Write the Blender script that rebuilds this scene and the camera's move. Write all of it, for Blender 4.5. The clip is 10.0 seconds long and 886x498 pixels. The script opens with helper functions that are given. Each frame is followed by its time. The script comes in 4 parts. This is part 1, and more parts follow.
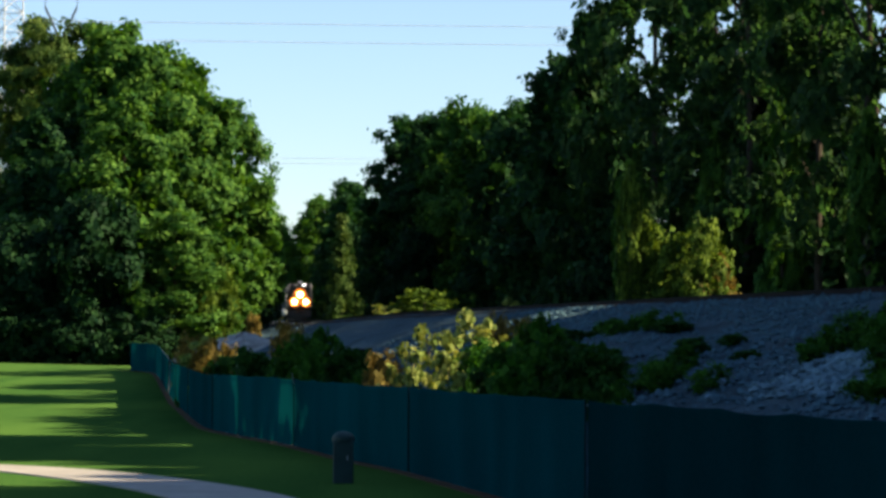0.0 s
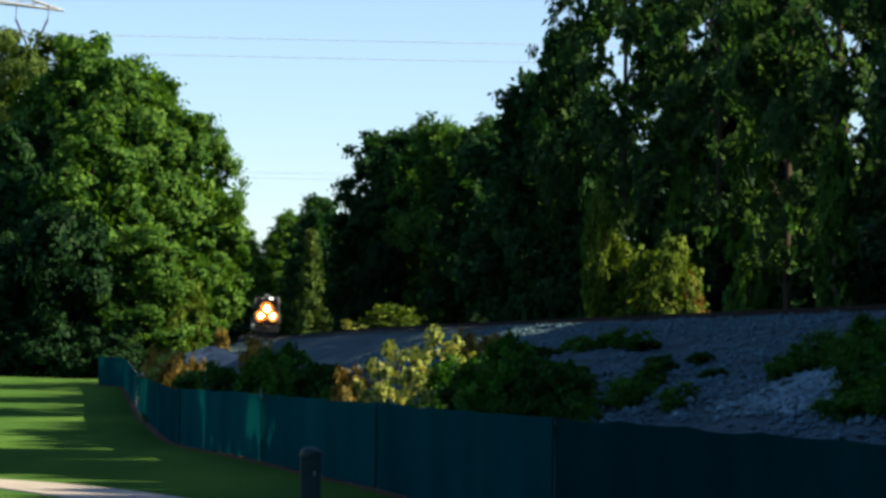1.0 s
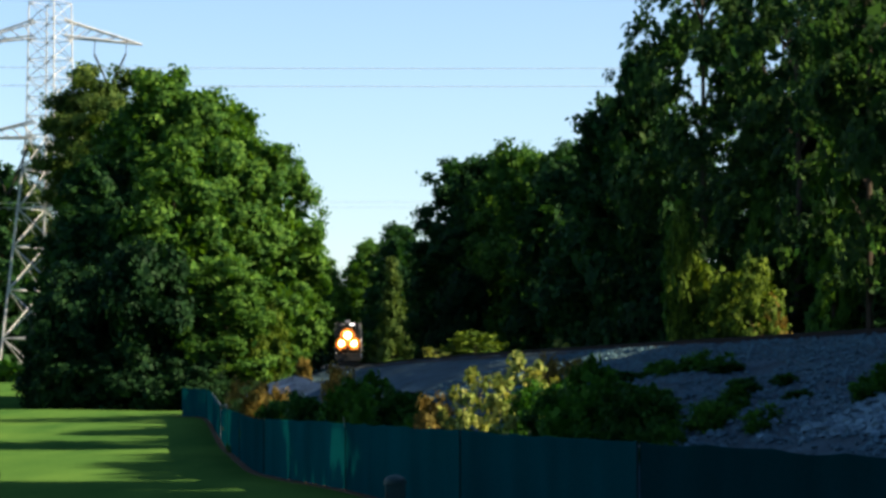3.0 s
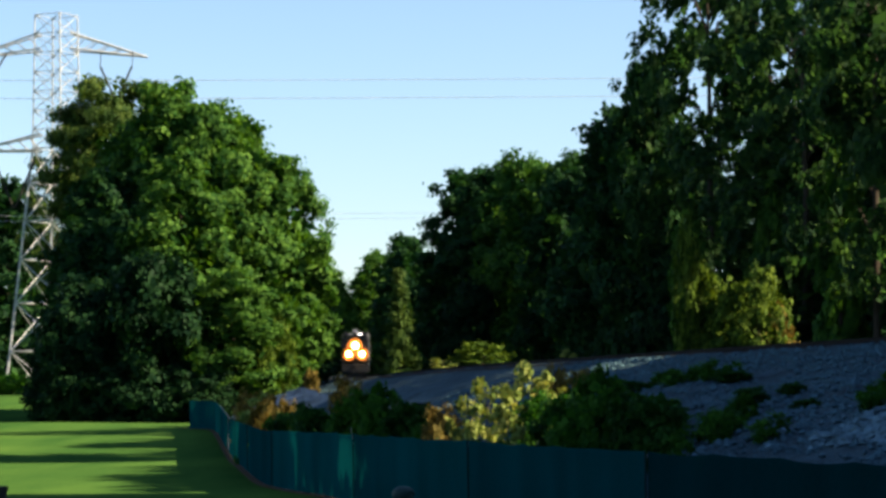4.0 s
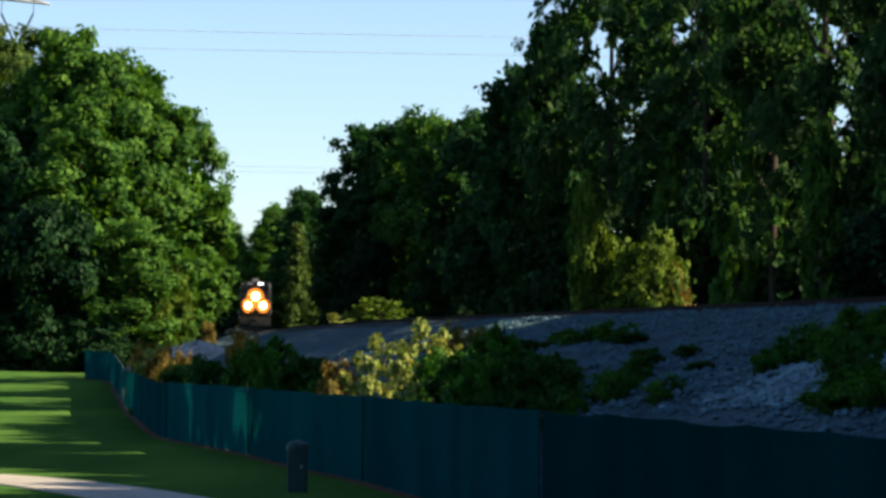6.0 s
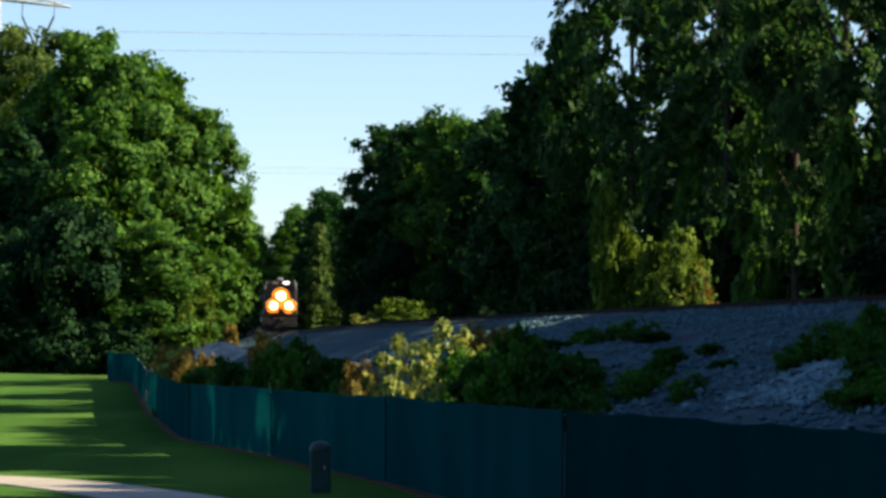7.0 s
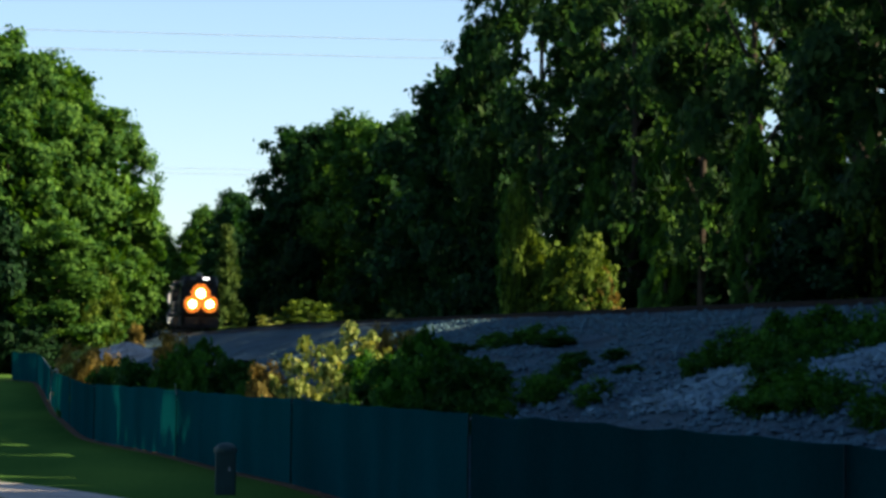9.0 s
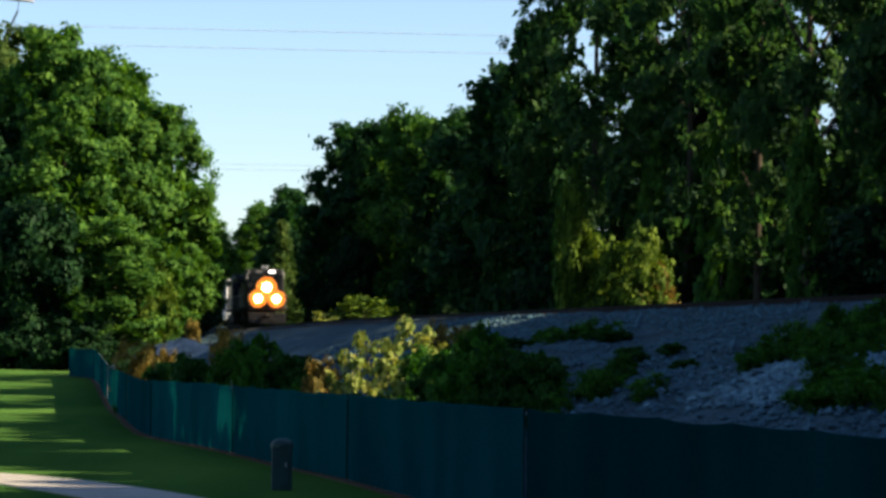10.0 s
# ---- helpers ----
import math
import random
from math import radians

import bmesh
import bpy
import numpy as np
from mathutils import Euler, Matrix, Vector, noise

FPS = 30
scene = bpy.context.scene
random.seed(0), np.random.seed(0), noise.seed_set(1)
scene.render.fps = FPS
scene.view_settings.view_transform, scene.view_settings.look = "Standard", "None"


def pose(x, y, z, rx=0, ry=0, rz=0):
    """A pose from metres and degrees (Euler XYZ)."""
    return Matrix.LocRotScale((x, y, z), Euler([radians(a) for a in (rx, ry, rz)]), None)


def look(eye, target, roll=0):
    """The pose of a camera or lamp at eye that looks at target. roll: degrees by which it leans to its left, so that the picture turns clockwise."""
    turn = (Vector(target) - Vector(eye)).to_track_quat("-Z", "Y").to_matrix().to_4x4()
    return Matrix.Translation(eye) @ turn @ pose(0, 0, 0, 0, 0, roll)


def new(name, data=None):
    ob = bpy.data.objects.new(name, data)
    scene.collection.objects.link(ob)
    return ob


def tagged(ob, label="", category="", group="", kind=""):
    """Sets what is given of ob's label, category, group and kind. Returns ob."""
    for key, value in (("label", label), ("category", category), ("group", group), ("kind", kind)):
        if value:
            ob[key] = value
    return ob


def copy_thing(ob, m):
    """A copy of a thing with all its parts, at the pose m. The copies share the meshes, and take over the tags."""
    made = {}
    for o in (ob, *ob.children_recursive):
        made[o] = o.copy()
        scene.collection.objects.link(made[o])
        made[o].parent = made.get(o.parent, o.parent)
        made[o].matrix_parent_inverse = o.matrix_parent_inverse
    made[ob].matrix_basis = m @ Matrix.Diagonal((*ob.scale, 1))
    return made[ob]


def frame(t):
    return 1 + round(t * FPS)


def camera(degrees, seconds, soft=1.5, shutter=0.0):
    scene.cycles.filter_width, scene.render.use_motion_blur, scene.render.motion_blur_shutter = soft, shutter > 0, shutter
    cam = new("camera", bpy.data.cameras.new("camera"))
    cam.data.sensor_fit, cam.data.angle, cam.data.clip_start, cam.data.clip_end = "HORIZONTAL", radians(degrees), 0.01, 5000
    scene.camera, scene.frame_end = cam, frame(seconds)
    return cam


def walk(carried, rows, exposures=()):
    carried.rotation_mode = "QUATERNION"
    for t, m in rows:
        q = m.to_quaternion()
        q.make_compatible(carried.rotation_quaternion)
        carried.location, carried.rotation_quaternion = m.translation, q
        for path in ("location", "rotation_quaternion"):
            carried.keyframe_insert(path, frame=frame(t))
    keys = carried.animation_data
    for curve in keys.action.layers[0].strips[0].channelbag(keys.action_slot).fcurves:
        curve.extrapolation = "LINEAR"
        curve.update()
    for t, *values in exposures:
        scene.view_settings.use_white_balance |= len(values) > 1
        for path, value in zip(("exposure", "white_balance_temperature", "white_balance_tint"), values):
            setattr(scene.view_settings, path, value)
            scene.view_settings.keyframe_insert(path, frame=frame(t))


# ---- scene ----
cam = camera(19.0, 10.0, 3.2)
EYE = 2.55
# seconds, pitch from straight down, roll, yaw: hand-held, turning on the spot
TURNS = [
    (0.0, 92.243, -0.207, -1.191), (0.3, 93.144, 0.134, -0.343), (0.5, 92.131, 0.496, 0.344), (1.0, 92.596, -0.652, -1.878),
    (1.5, 91.993, -0.024, -0.448), (2.0, 92.192, 0.256, 0.723), (2.5, 92.617, 0.150, 0.000), (3.0, 93.165, 0.316, -0.090),
    (3.2, 93.280, 0.832, -0.081), (4.3, 93.404, 0.392, 0.167), (4.5, 93.226, -0.310, -0.393), (5.0, 92.847, -1.211, -1.267),
    (5.5, 91.839, -1.085, -2.014), (5.7, 92.079, -0.712, -2.190), (6.8, 92.682, -0.265, -1.998), (7.0, 92.450, -0.172, -1.682),
    (7.5, 92.277, -0.187, -2.460), (8.0, 93.124, -0.139, -4.422), (8.5, 92.838, -0.429, -3.568), (9.0, 92.531, -0.718, -3.704),
    (9.5, 92.037, 0.203, -3.067), (10.0, 92.414, -0.574, -2.501),
]
walk(cam, [(t, pose(0, 0, EYE, rx, ry, rz)) for t, rx, ry, rz in TURNS], [(0.0, 1.82, 6080, 12), (10.0, 1.82, 6080, 12)])

# ---- light ----
SUN_UP, SUN_AZ = 34.0, -9.0          # degrees above the horizon; degrees from +x towards +y
world = bpy.data.worlds.new("sky")
scene.world = world
world.use_nodes = True
wn = world.node_tree.nodes
sky = wn.new("ShaderNodeTexSky")
sky.sky_type = "NISHITA"
sky.sun_disc = False
sky.sun_elevation = radians(SUN_UP)
sky.sun_rotation = radians(90 - SUN_AZ)
sky.air_density, sky.dust_density, sky.ozone_density = 1.0, 0.35, 2.2
wn["Background"].inputs["Strength"].default_value = 0.052
world.node_tree.links.new(sky.outputs[0], wn["Background"].inputs["Color"])
sun = new("sun", bpy.data.lights.new("sun", "SUN"))
sun.data.energy, sun.data.angle, sun.data.color = 5.0, radians(0.53), (1.0, 0.81, 0.52)
sun_dir = Vector((math.cos(radians(SUN_AZ)) * math.cos(radians(SUN_UP)), math.sin(radians(SUN_AZ)) * math.cos(radians(SUN_UP)), math.sin(radians(SUN_UP))))
sun.matrix_world = look(sun_dir * 300, (0, 0, 0))


# ---- materials ----
def material(name, rough=0.8, metal=0.0):
    m = bpy.data.materials.new(name)
    m.use_nodes = True
    b = m.node_tree.nodes["Principled BSDF"]
    b.inputs["Roughness"].default_value, b.inputs["Metallic"].default_value = rough, metal
    return m, m.node_tree.nodes, m.node_tree.links, b


def ramp(nodes, links, source, stops):
    r = nodes.new("ShaderNodeValToRGB")
    while len(r.color_ramp.elements) < len(stops):
        r.color_ramp.elements.new(0.5)
    for e, (at, colour) in zip(r.color_ramp.elements, stops):
        e.position, e.color = at, (*colour, 1)
    links.new(source, r.inputs[0])
    return r.outputs[0]


def mixed(nodes, links, fac, a, b, mode="MIX"):
    n = nodes.new("ShaderNodeMix")
    n.data_type, n.blend_type = "RGBA", mode
    for value, key in ((fac, 0), (a, 6), (b, 7)):
        if isinstance(value, bpy.types.NodeSocket):
            links.new(value, n.inputs[key])
        else:
            n.inputs[key].default_value = value if key == 0 else (*value, 1)
    return n.outputs[2]


def grain(nodes, links, scale, detail=4.0, stretch=None):
    n = nodes.new("ShaderNodeTexNoise")
    n.inputs["Scale"].default_value, n.inputs["Detail"].default_value = scale, detail
    tc = nodes.new("ShaderNodeTexCoord")
    if stretch:
        mp = nodes.new("ShaderNodeMapping")
        mp.inputs["Scale"].default_value = stretch
        links.new(tc.outputs["Object"], mp.inputs[0])
        links.new(mp.outputs[0], n.inputs["Vector"])
    else:
        links.new(tc.outputs["Object"], n.inputs["Vector"])
    return n.outputs["Fac"]


def bumped(nodes, links, b, height, strength=0.4, distance=0.05):
    n = nodes.new("ShaderNodeBump")
    n.inputs["Strength"].default_value, n.inputs["Distance"].default_value = strength, distance
    links.new(height, n.inputs["Height"])
    links.new(n.outputs[0], b.inputs["Normal"])


def plain(name, colour, rough=0.7, metal=0.0, vary=0.35, scale=3.0, bump=0.15):
    m, n, l, b = material(name, rough, metal)
    b.inputs["Specular IOR Level"].default_value = 0.1 if rough > 0.8 else 0.3
    big, fine = grain(n, l, scale), grain(n, l, scale * 9)
    c = ramp(n, l, big, [(0.3, tuple(v * (1 - vary) for v in colour)), (0.7, tuple(min(1, v * (1 + vary)) for v in colour))])
    c = mixed(n, l, 0.35, c, ramp(n, l, fine, [(0.3, tuple(v * 0.7 for v in colour)), (0.7, tuple(min(1, v * 1.3) for v in colour))]))
    l.new(c, b.inputs["Base Color"])
    bumped(n, l, b, fine, bump, 0.02)
    return m


def leafy(name, dark, light, glow, rough=0.6, through_light=0.24):
    """Leaves: each one its own tint, some daylight passes through."""
    m, n, l, b = material(name, rough)
    b.inputs["Specular IOR Level"].default_value = 0.04
    geo = n.new("ShaderNodeNewGeometry")
    c = ramp(n, l, geo.outputs["Random Per Island"], [(0.0, dark), (0.6, tuple((p + q) / 2 for p, q in zip(dark, light))), (1.0, light)])
    patch = ramp(n, l, grain(n, l, 0.5, 2.0), [(0.35, (0.6, 0.68, 0.65)), (0.7, (1.25, 1.15, 0.95))])
    c = mixed(n, l, 1.0, c, patch, "MULTIPLY")
    l.new(c, b.inputs["Base Color"])
    tr = n.new("ShaderNodeBsdfTranslucent")
    l.new(mixed(n, l, 1.0, c, glow, "MULTIPLY"), tr.inputs["Color"])
    mx = n.new("ShaderNodeMixShader")
    mx.inputs[0].default_value = through_light
    l.new(b.outputs[0], mx.inputs[1])
    l.new(tr.outputs[0], mx.inputs[2])
    l.new(mx.outputs[0], n["Material Output"].inputs["Surface"])
    return m


LEAF = leafy("broad_leaves", (0.013, 0.052, 0.012), (0.086, 0.174, 0.028), (1.6, 1.7, 0.4))
LEAF_AIRY = leafy("thin_leaves", (0.010, 0.033, 0.016), (0.052, 0.100, 0.034), (1.4, 1.6, 0.8), 0.6, 0.44)
# darker copy of the broad leaves, with the woods' shade in its colour
LEAF_DARK = leafy("dark_leaves", (0.006, 0.026, 0.013), (0.028, 0.074, 0.022), (1.5, 1.7, 0.6))
# near-black leaves: the shade low in the wood is put into this colour
LEAF_SHADE = leafy("shade_dark_leaves", (0.004, 0.018, 0.009), (0.016, 0.046, 0.015), (1.3, 1.5, 0.6), 0.6, 0.12)
LEAF_WEEDY = leafy("weedy_leaves", (0.008, 0.042, 0.010), (0.036, 0.098, 0.018), (1.5, 1.7, 0.6))
LEAF_SHRUB = leafy("shrub_leaves", (0.012, 0.056, 0.009), (0.056, 0.145, 0.017), (1.5, 1.7, 0.4))
LEAF_YELLOW = leafy("yellow_green_leaves", (0.09, 0.15, 0.028), (0.44, 0.45, 0.13), (1.3, 1.2, 0.6))
LEAF_RUST = leafy("rusty_leaves", (0.08, 0.062, 0.016), (0.25, 0.19, 0.05), (1.2, 1.0, 0.7))
LEAF_LIGHT = leafy("vine_leaves", (0.008, 0.030, 0.006), (0.135, 0.205, 0.026), (1.4, 1.4, 0.4), 0.6, 0.22)
NEEDLE = leafy("pine_needles", (0.026, 0.056, 0.014), (0.085, 0.125, 0.028), (1.2, 1.3, 0.6), 0.6, 0.2)
BARK = plain("bark", (0.045, 0.036, 0.028), 0.95, vary=0.5, scale=2.0, bump=0.6)


def grass_material():
    m, n, l, b = material("mown_grass", 0.9)
    b.inputs["Specular IOR Level"].default_value = 0.0
    broad, fine = grain(n, l, 0.06, 3.0), grain(n, l, 9.0, 5.0)
    c = ramp(n, l, broad, [(0.3, (0.024, 0.074, 0.017)), (0.7, (0.064, 0.124, 0.024))])
    c = mixed(n, l, 0.5, c, ramp(n, l, fine, [(0.3, (0.014, 0.052, 0.014)), (0.7, (0.068, 0.136, 0.028))]))
    bands = grain(n, l, 0.35, 2.0, (1.0, 0.12, 1.0))
    c = mixed(n, l, 1.0, c, ramp(n, l, bands, [(0.35, (0.78, 0.84, 0.85)), (0.65, (1.2, 1.12, 1.05))]), "MULTIPLY")
    l.new(c, b.inputs["Base Color"])
    bumped(n, l, b, fine, 0.7, 0.04)
    return m


def gravel_material():
    m, n, l, b = material("crushed_stone", 0.9)
    b.inputs["Specular IOR Level"].default_value = 0.1
    v = n.new("ShaderNodeTexVoronoi")
    v.inputs["Scale"].default_value = 7.0
    tc = n.new("ShaderNodeTexCoord")
    l.new(tc.outputs["Object"], v.inputs["Vector"])
    c = ramp(n, l, v.outputs["Distance"], [(0.1, (0.060, 0.112, 0.138)), (0.6, (0.011, 0.023, 0.030))])
    c = mixed(n, l, 0.5, c, ramp(n, l, grain(n, l, 0.5, 4.0), [(0.35, (0.015, 0.030, 0.038)), (0.65, (0.056, 0.102, 0.126))]))
    l.new(c, b.inputs["Base Color"])
    bumped(n, l, b, v.outputs["Distance"], 0.8, 0.1)
    return m


GRASS = grass_material()
GRAVEL = gravel_material()
STONE = plain("loose_stone", (0.050, 0.096, 0.120), 0.9, vary=0.5, scale=1.5, bump=0.3)
BROKEN_ROCK = plain("broken_rock", (0.10, 0.165, 0.20), 0.9, vary=0.6, scale=1.5, bump=0.4)
CINDER = plain("cinders", (0.014, 0.012, 0.011), 0.95, vary=0.5, scale=2.5, bump=0.6)
PALE_STONE = plain("pale_stone", (0.26, 0.26, 0.25), 0.9, vary=0.4, scale=1.5, bump=0.5)
SOIL = plain("bare_soil", (0.055, 0.030, 0.014), 0.95, vary=0.4, scale=2.0, bump=0.6)
CONCRETE = plain("path_concrete", (0.27, 0.25, 0.22), 0.85, vary=0.2, scale=0.8, bump=0.2)


def cloth_material(name, colour, light, share):
    """Knitted mesh cloth: dull, and a little of the sun behind it comes through."""
    m, n, l, b = material(name, 0.9)
    b.inputs["Specular IOR Level"].default_value = 0.0
    c = ramp(n, l, grain(n, l, 0.5, 5.0, (1.0, 1.0, 0.35)), [(0.3, tuple(v * 0.65 for v in colour)), (0.7, tuple(v * 1.4 for v in colour))])
    c = mixed(n, l, 0.3, c, ramp(n, l, grain(n, l, 14.0, 4.0), [(0.3, tuple(v * 0.6 for v in colour)), (0.7, tuple(v * 1.5 for v in colour))]))
    info = n.new("ShaderNodeObjectInfo")
    c = mixed(n, l, 1.0, c, ramp(n, l, info.outputs["Random"], [(0.0, (0.72, 0.74, 0.78)), (1.0, (1.25, 1.2, 1.15))]), "MULTIPLY")
    l.new(c, b.inputs["Base Color"])
    tr = n.new("ShaderNodeBsdfTranslucent")
    tr.inputs["Color"].default_value = (*light, 1)
    mx = n.new("ShaderNodeMixShader")
    mx.inputs[0].default_value = share
    l.new(b.outputs[0], mx.inputs[1])
    l.new(tr.outputs[0], mx.inputs[2])
    l.new(mx.outputs[0], n["Material Output"].inputs["Surface"])
    return m


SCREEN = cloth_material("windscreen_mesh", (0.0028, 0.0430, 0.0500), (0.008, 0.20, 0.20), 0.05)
# darker mesh for the cloth rolls that end nearer than 50 m
SCREEN_DARK = cloth_material("dark_windscreen_mesh", (0.0013, 0.0165, 0.0205), (0.003, 0.08, 0.09), 0.03)
SCREEN_SEAM = plain("dark_cloth_seam", (0.003, 0.018, 0.022), 0.85, vary=0.2)
GALV = plain("galvanised_steel", (0.36, 0.37, 0.38), 0.6, 0.15, vary=0.25)
DARK_GREEN = plain("dark_green_paint", (0.004, 0.028, 0.026), 0.6, vary=0.25)
STEEL = plain("rail_steel", (0.016, 0.013, 0.012), 0.95, vary=0.3)
TIE = plain("creosoted_timber", (0.013, 0.012, 0.011), 0.95, vary=0.4)
BLACK = plain("locomotive_black", (0.008, 0.008, 0.009), 0.5, vary=0.3)
GREY_CAR = plain("weathered_grey_car_paint", (0.10, 0.10, 0.10), 0.6, vary=0.3, scale=0.8)
HANDRAIL = plain("dull_handrail_paint", (0.16, 0.16, 0.15), 0.6)
WHITE = plain("white_paint", (0.75, 0.75, 0.73), 0.5, vary=0.15)
WIRE = plain("aluminium_wire", (0.45, 0.48, 0.52), 0.5, 0.2)
BENCH_WOOD = plain("dark_stained_wood", (0.012, 0.012, 0.011), 0.7, vary=0.4)
UNDER = plain("grimy_underframe", (0.03, 0.027, 0.024), 0.85, vary=0.4)


def glass_material():
    m, n, l, b = material("cab_glass", 0.08)
    b.inputs["Base Color"].default_value = (0.012, 0.014, 0.016, 1)
    return m


def glowing(name, colour, strength, base=(0.8, 0.75, 0.65)):
    m, n, l, b = material(name, 0.4)
    b.inputs["Base Color"].default_value = (*base, 1)
    b.inputs["Emission Color"].default_value = (*colour, 1)
    b.inputs["Emission Strength"].default_value = strength
    return m


GLASS = glass_material()
LAMP = glowing("lit_headlamp", (1.0, 0.56, 0.18), 9.0)
# amber for the dishes that stand in for the lamps' orange halo
HALO = plain("amber_halo", (0.34, 0.125, 0.016), 0.6, vary=0.1)
NUMBER_LIT = glowing("lit_number_board", (1.0, 0.93, 0.82), 0.9)


# ---- mesh helpers ----
def part(name, bm, mat, parent=None, label=""):
    """Links a bmesh as one mesh object, under a thing or a part."""
    me = bpy.data.meshes.new(name)
    bm.to_mesh(me)
    bm.free()
    me.materials.append(mat)
    ob = new(name, me)
    if parent:
        ob.parent = parent
    if label:
        tagged(ob, label)
    return ob


def quads(name, verts, faces, mat, parent=None, label="", smooth=False):
    me = bpy.data.meshes.new(name)
    me.from_pydata(verts, [], faces)
    if smooth:
        me.polygons.foreach_set("use_smooth", [True] * len(me.polygons))
    me.materials.append(mat)
    ob = new(name, me)
    if parent:
        ob.parent = parent
    if label:
        tagged(ob, label)
    return ob


def box(bm, cx, cy, cz, sx, sy, sz, bevel=0.0, turn=None):
    m = Matrix.Translation((cx, cy, cz)) @ (turn or Matrix()) @ Matrix.Diagonal((sx, sy, sz, 1))
    r = bmesh.ops.create_cube(bm, size=1, matrix=m)
    if bevel:
        es = list({e for v in r["verts"] for e in v.link_edges})
        bmesh.ops.bevel(bm, geom=es, offset=bevel, segments=2, affect="EDGES", profile=0.5)


def rod(bm, a, b, r1, r2=None, sides=6):
    a, b = Vector(a), Vector(b)
    d = b - a
    m = Matrix.Translation((a + b) / 2) @ d.to_track_quat("Z", "Y").to_matrix().to_4x4()
    bmesh.ops.create_cone(bm, cap_ends=True, segments=sides, radius1=r1, radius2=r1 if r2 is None else r2, depth=d.length, matrix=m)


def tube(bm, pts, r, sides=5):
    """One unbroken tube through the points."""
    rings = []
    for i, p in enumerate(pts):
        d = (Vector(pts[min(i + 1, len(pts) - 1)]) - Vector(pts[max(i - 1, 0)])).normalized()
        m = d.to_track_quat("Z", "Y").to_matrix()
        rings.append([bm.verts.new(Vector(p) + m @ Vector((r * math.cos(k * 2 * math.pi / sides), r * math.sin(k * 2 * math.pi / sides), 0))) for k in range(sides)])
    for a, b in zip(rings, rings[1:]):
        for k in range(sides):
            bm.faces.new((a[k], a[(k + 1) % sides], b[(k + 1) % sides], b[k]))
    bm.faces.new(rings[0][::-1])
    bm.faces.new(rings[-1])


def smooth_step(a, b, v):
    v = min(1.0, max(0.0, (v - a) / (b - a)))
    return v * v * (3 - 2 * v)


# ---- plan ----
def ramped(v, pts):
    if v <= pts[0][0]:
        return pts[0][1]
    for (a, p), (b, q) in zip(pts, pts[1:]):
        if v <= b:
            return p + (q - p) * (v - a) / (b - a)
    return pts[-1][1]


HEADING = [(150, 0.21), (207, 0.095), (270, 0.045), (335, 0.02), (350, 0.05), (700, 0.05)]   # metres to the side for each metre nearer, by distance
TRACK_X = {}
_x = 4.0
for _y in range(150, 701):
    TRACK_X[_y] = _x
    _x -= ramped(_y + 0.5, HEADING)
_x = 4.0
for _y in range(150, -61, -1):
    TRACK_X[_y] = _x
    _x += ramped(_y - 0.5, HEADING)


def track_x(y):
    i = math.floor(y)
    return TRACK_X[i] + (TRACK_X[i + 1] - TRACK_X[i]) * (y - i)


def rail_z(y):
    return 5.0 + 0.013 * max(0.0, y - 200.0) - 0.0032 * max(0.0, 150.0 - max(y, 60.0))


FENCE = [(9.5, 8.0), (7.6, 16.0), (5.9, 24.5), (5.2, 30.0), (3.9, 37.5), (2.4, 44.0), (0.45, 56.0), (-0.9, 62.5), (-2.6, 71.5), (-4.9, 82.0), (-6.4, 91.0), (-8.9, 113.0), (-11.2, 135.0), (-14.3, 163.0), (-15.4, 168.0), (-17.2, 171.5)]


def fence_x(y):
    pts = FENCE
    if y <= pts[0][1]:
        return pts[0][0] + (pts[0][1] - y) * 0.24
    for (xa, ya), (xb, yb) in zip(pts, pts[1:]):
        if y <= yb:
            return xa + (xb - xa) * (y - ya) / (yb - ya)
    return pts[-1][0] - (y - 171.5) * 0.3


LAWN = [(90, 0.0), (122, 0.25), (165, 1.15), (200, 2.0), (260, 3.9), (330, 5.0), (600, 6.0), (5000, 6.0)]


def lawn_z(x, y):
    return ramped(y, LAWN) + 0.10 * math.sin(x * 0.21 + 1.3) * math.sin(y * 0.11) * smooth_step(20, 60, abs(y - 40) + abs(x))


def rim_x(y):
    return track_x(y) - 2.6


def toe_x(y):
    s = smooth_step(150, 180, y)
    return (1 - s) * (fence_x(min(y, 165)) + 1.6) + s * (rim_x(y) - 9.0)


def bank_z(x, y):
    """Height of the railway bank's near slope, its top and its far slope."""
    top = rail_z(y) - 0.29
    r, t = rim_x(y), toe_x(y)
    base = lawn_z(x, y)
    if x >= r:
        far = r + 9.0
        return top if x <= far else max(base - 0.3, top - (x - far) * 0.5)
    u = (x - t) / (r - t)
    if u <= 0:
        return base - 0.3
    rough = noise.noise((x * 0.35, y * 0.18, 2.0)) * 0.45 + noise.noise((x * 1.1, y * 0.8, 5.0)) * 0.13
    return base - 0.05 + (top - base) * (u ** 0.85) + rough * math.sin(math.pi * min(1, u * 1.05))


def ground_z(x, y):
    return max(lawn_z(x, y), bank_z(x, y))


# ---- ground ----
def sheet():
    xs = [-3000, -900, -300, -150] + list(np.arange(-90, 91, 3.0)) + [150, 300, 900, 3000]
    ys = [-3000, -600, -120, -40] + list(np.arange(0, 361, 4.0)) + [420, 520, 700, 1200, 2500, 4800]
    vs = [(x, y, lawn_z(x, y)) for y in ys for x in xs]
    w = len(xs)
    fs = [(j * w + i, j * w + i + 1, (j + 1) * w + i + 1, (j + 1) * w + i) for j in range(len(ys) - 1) for i in range(w - 1)]
    return vs, fs


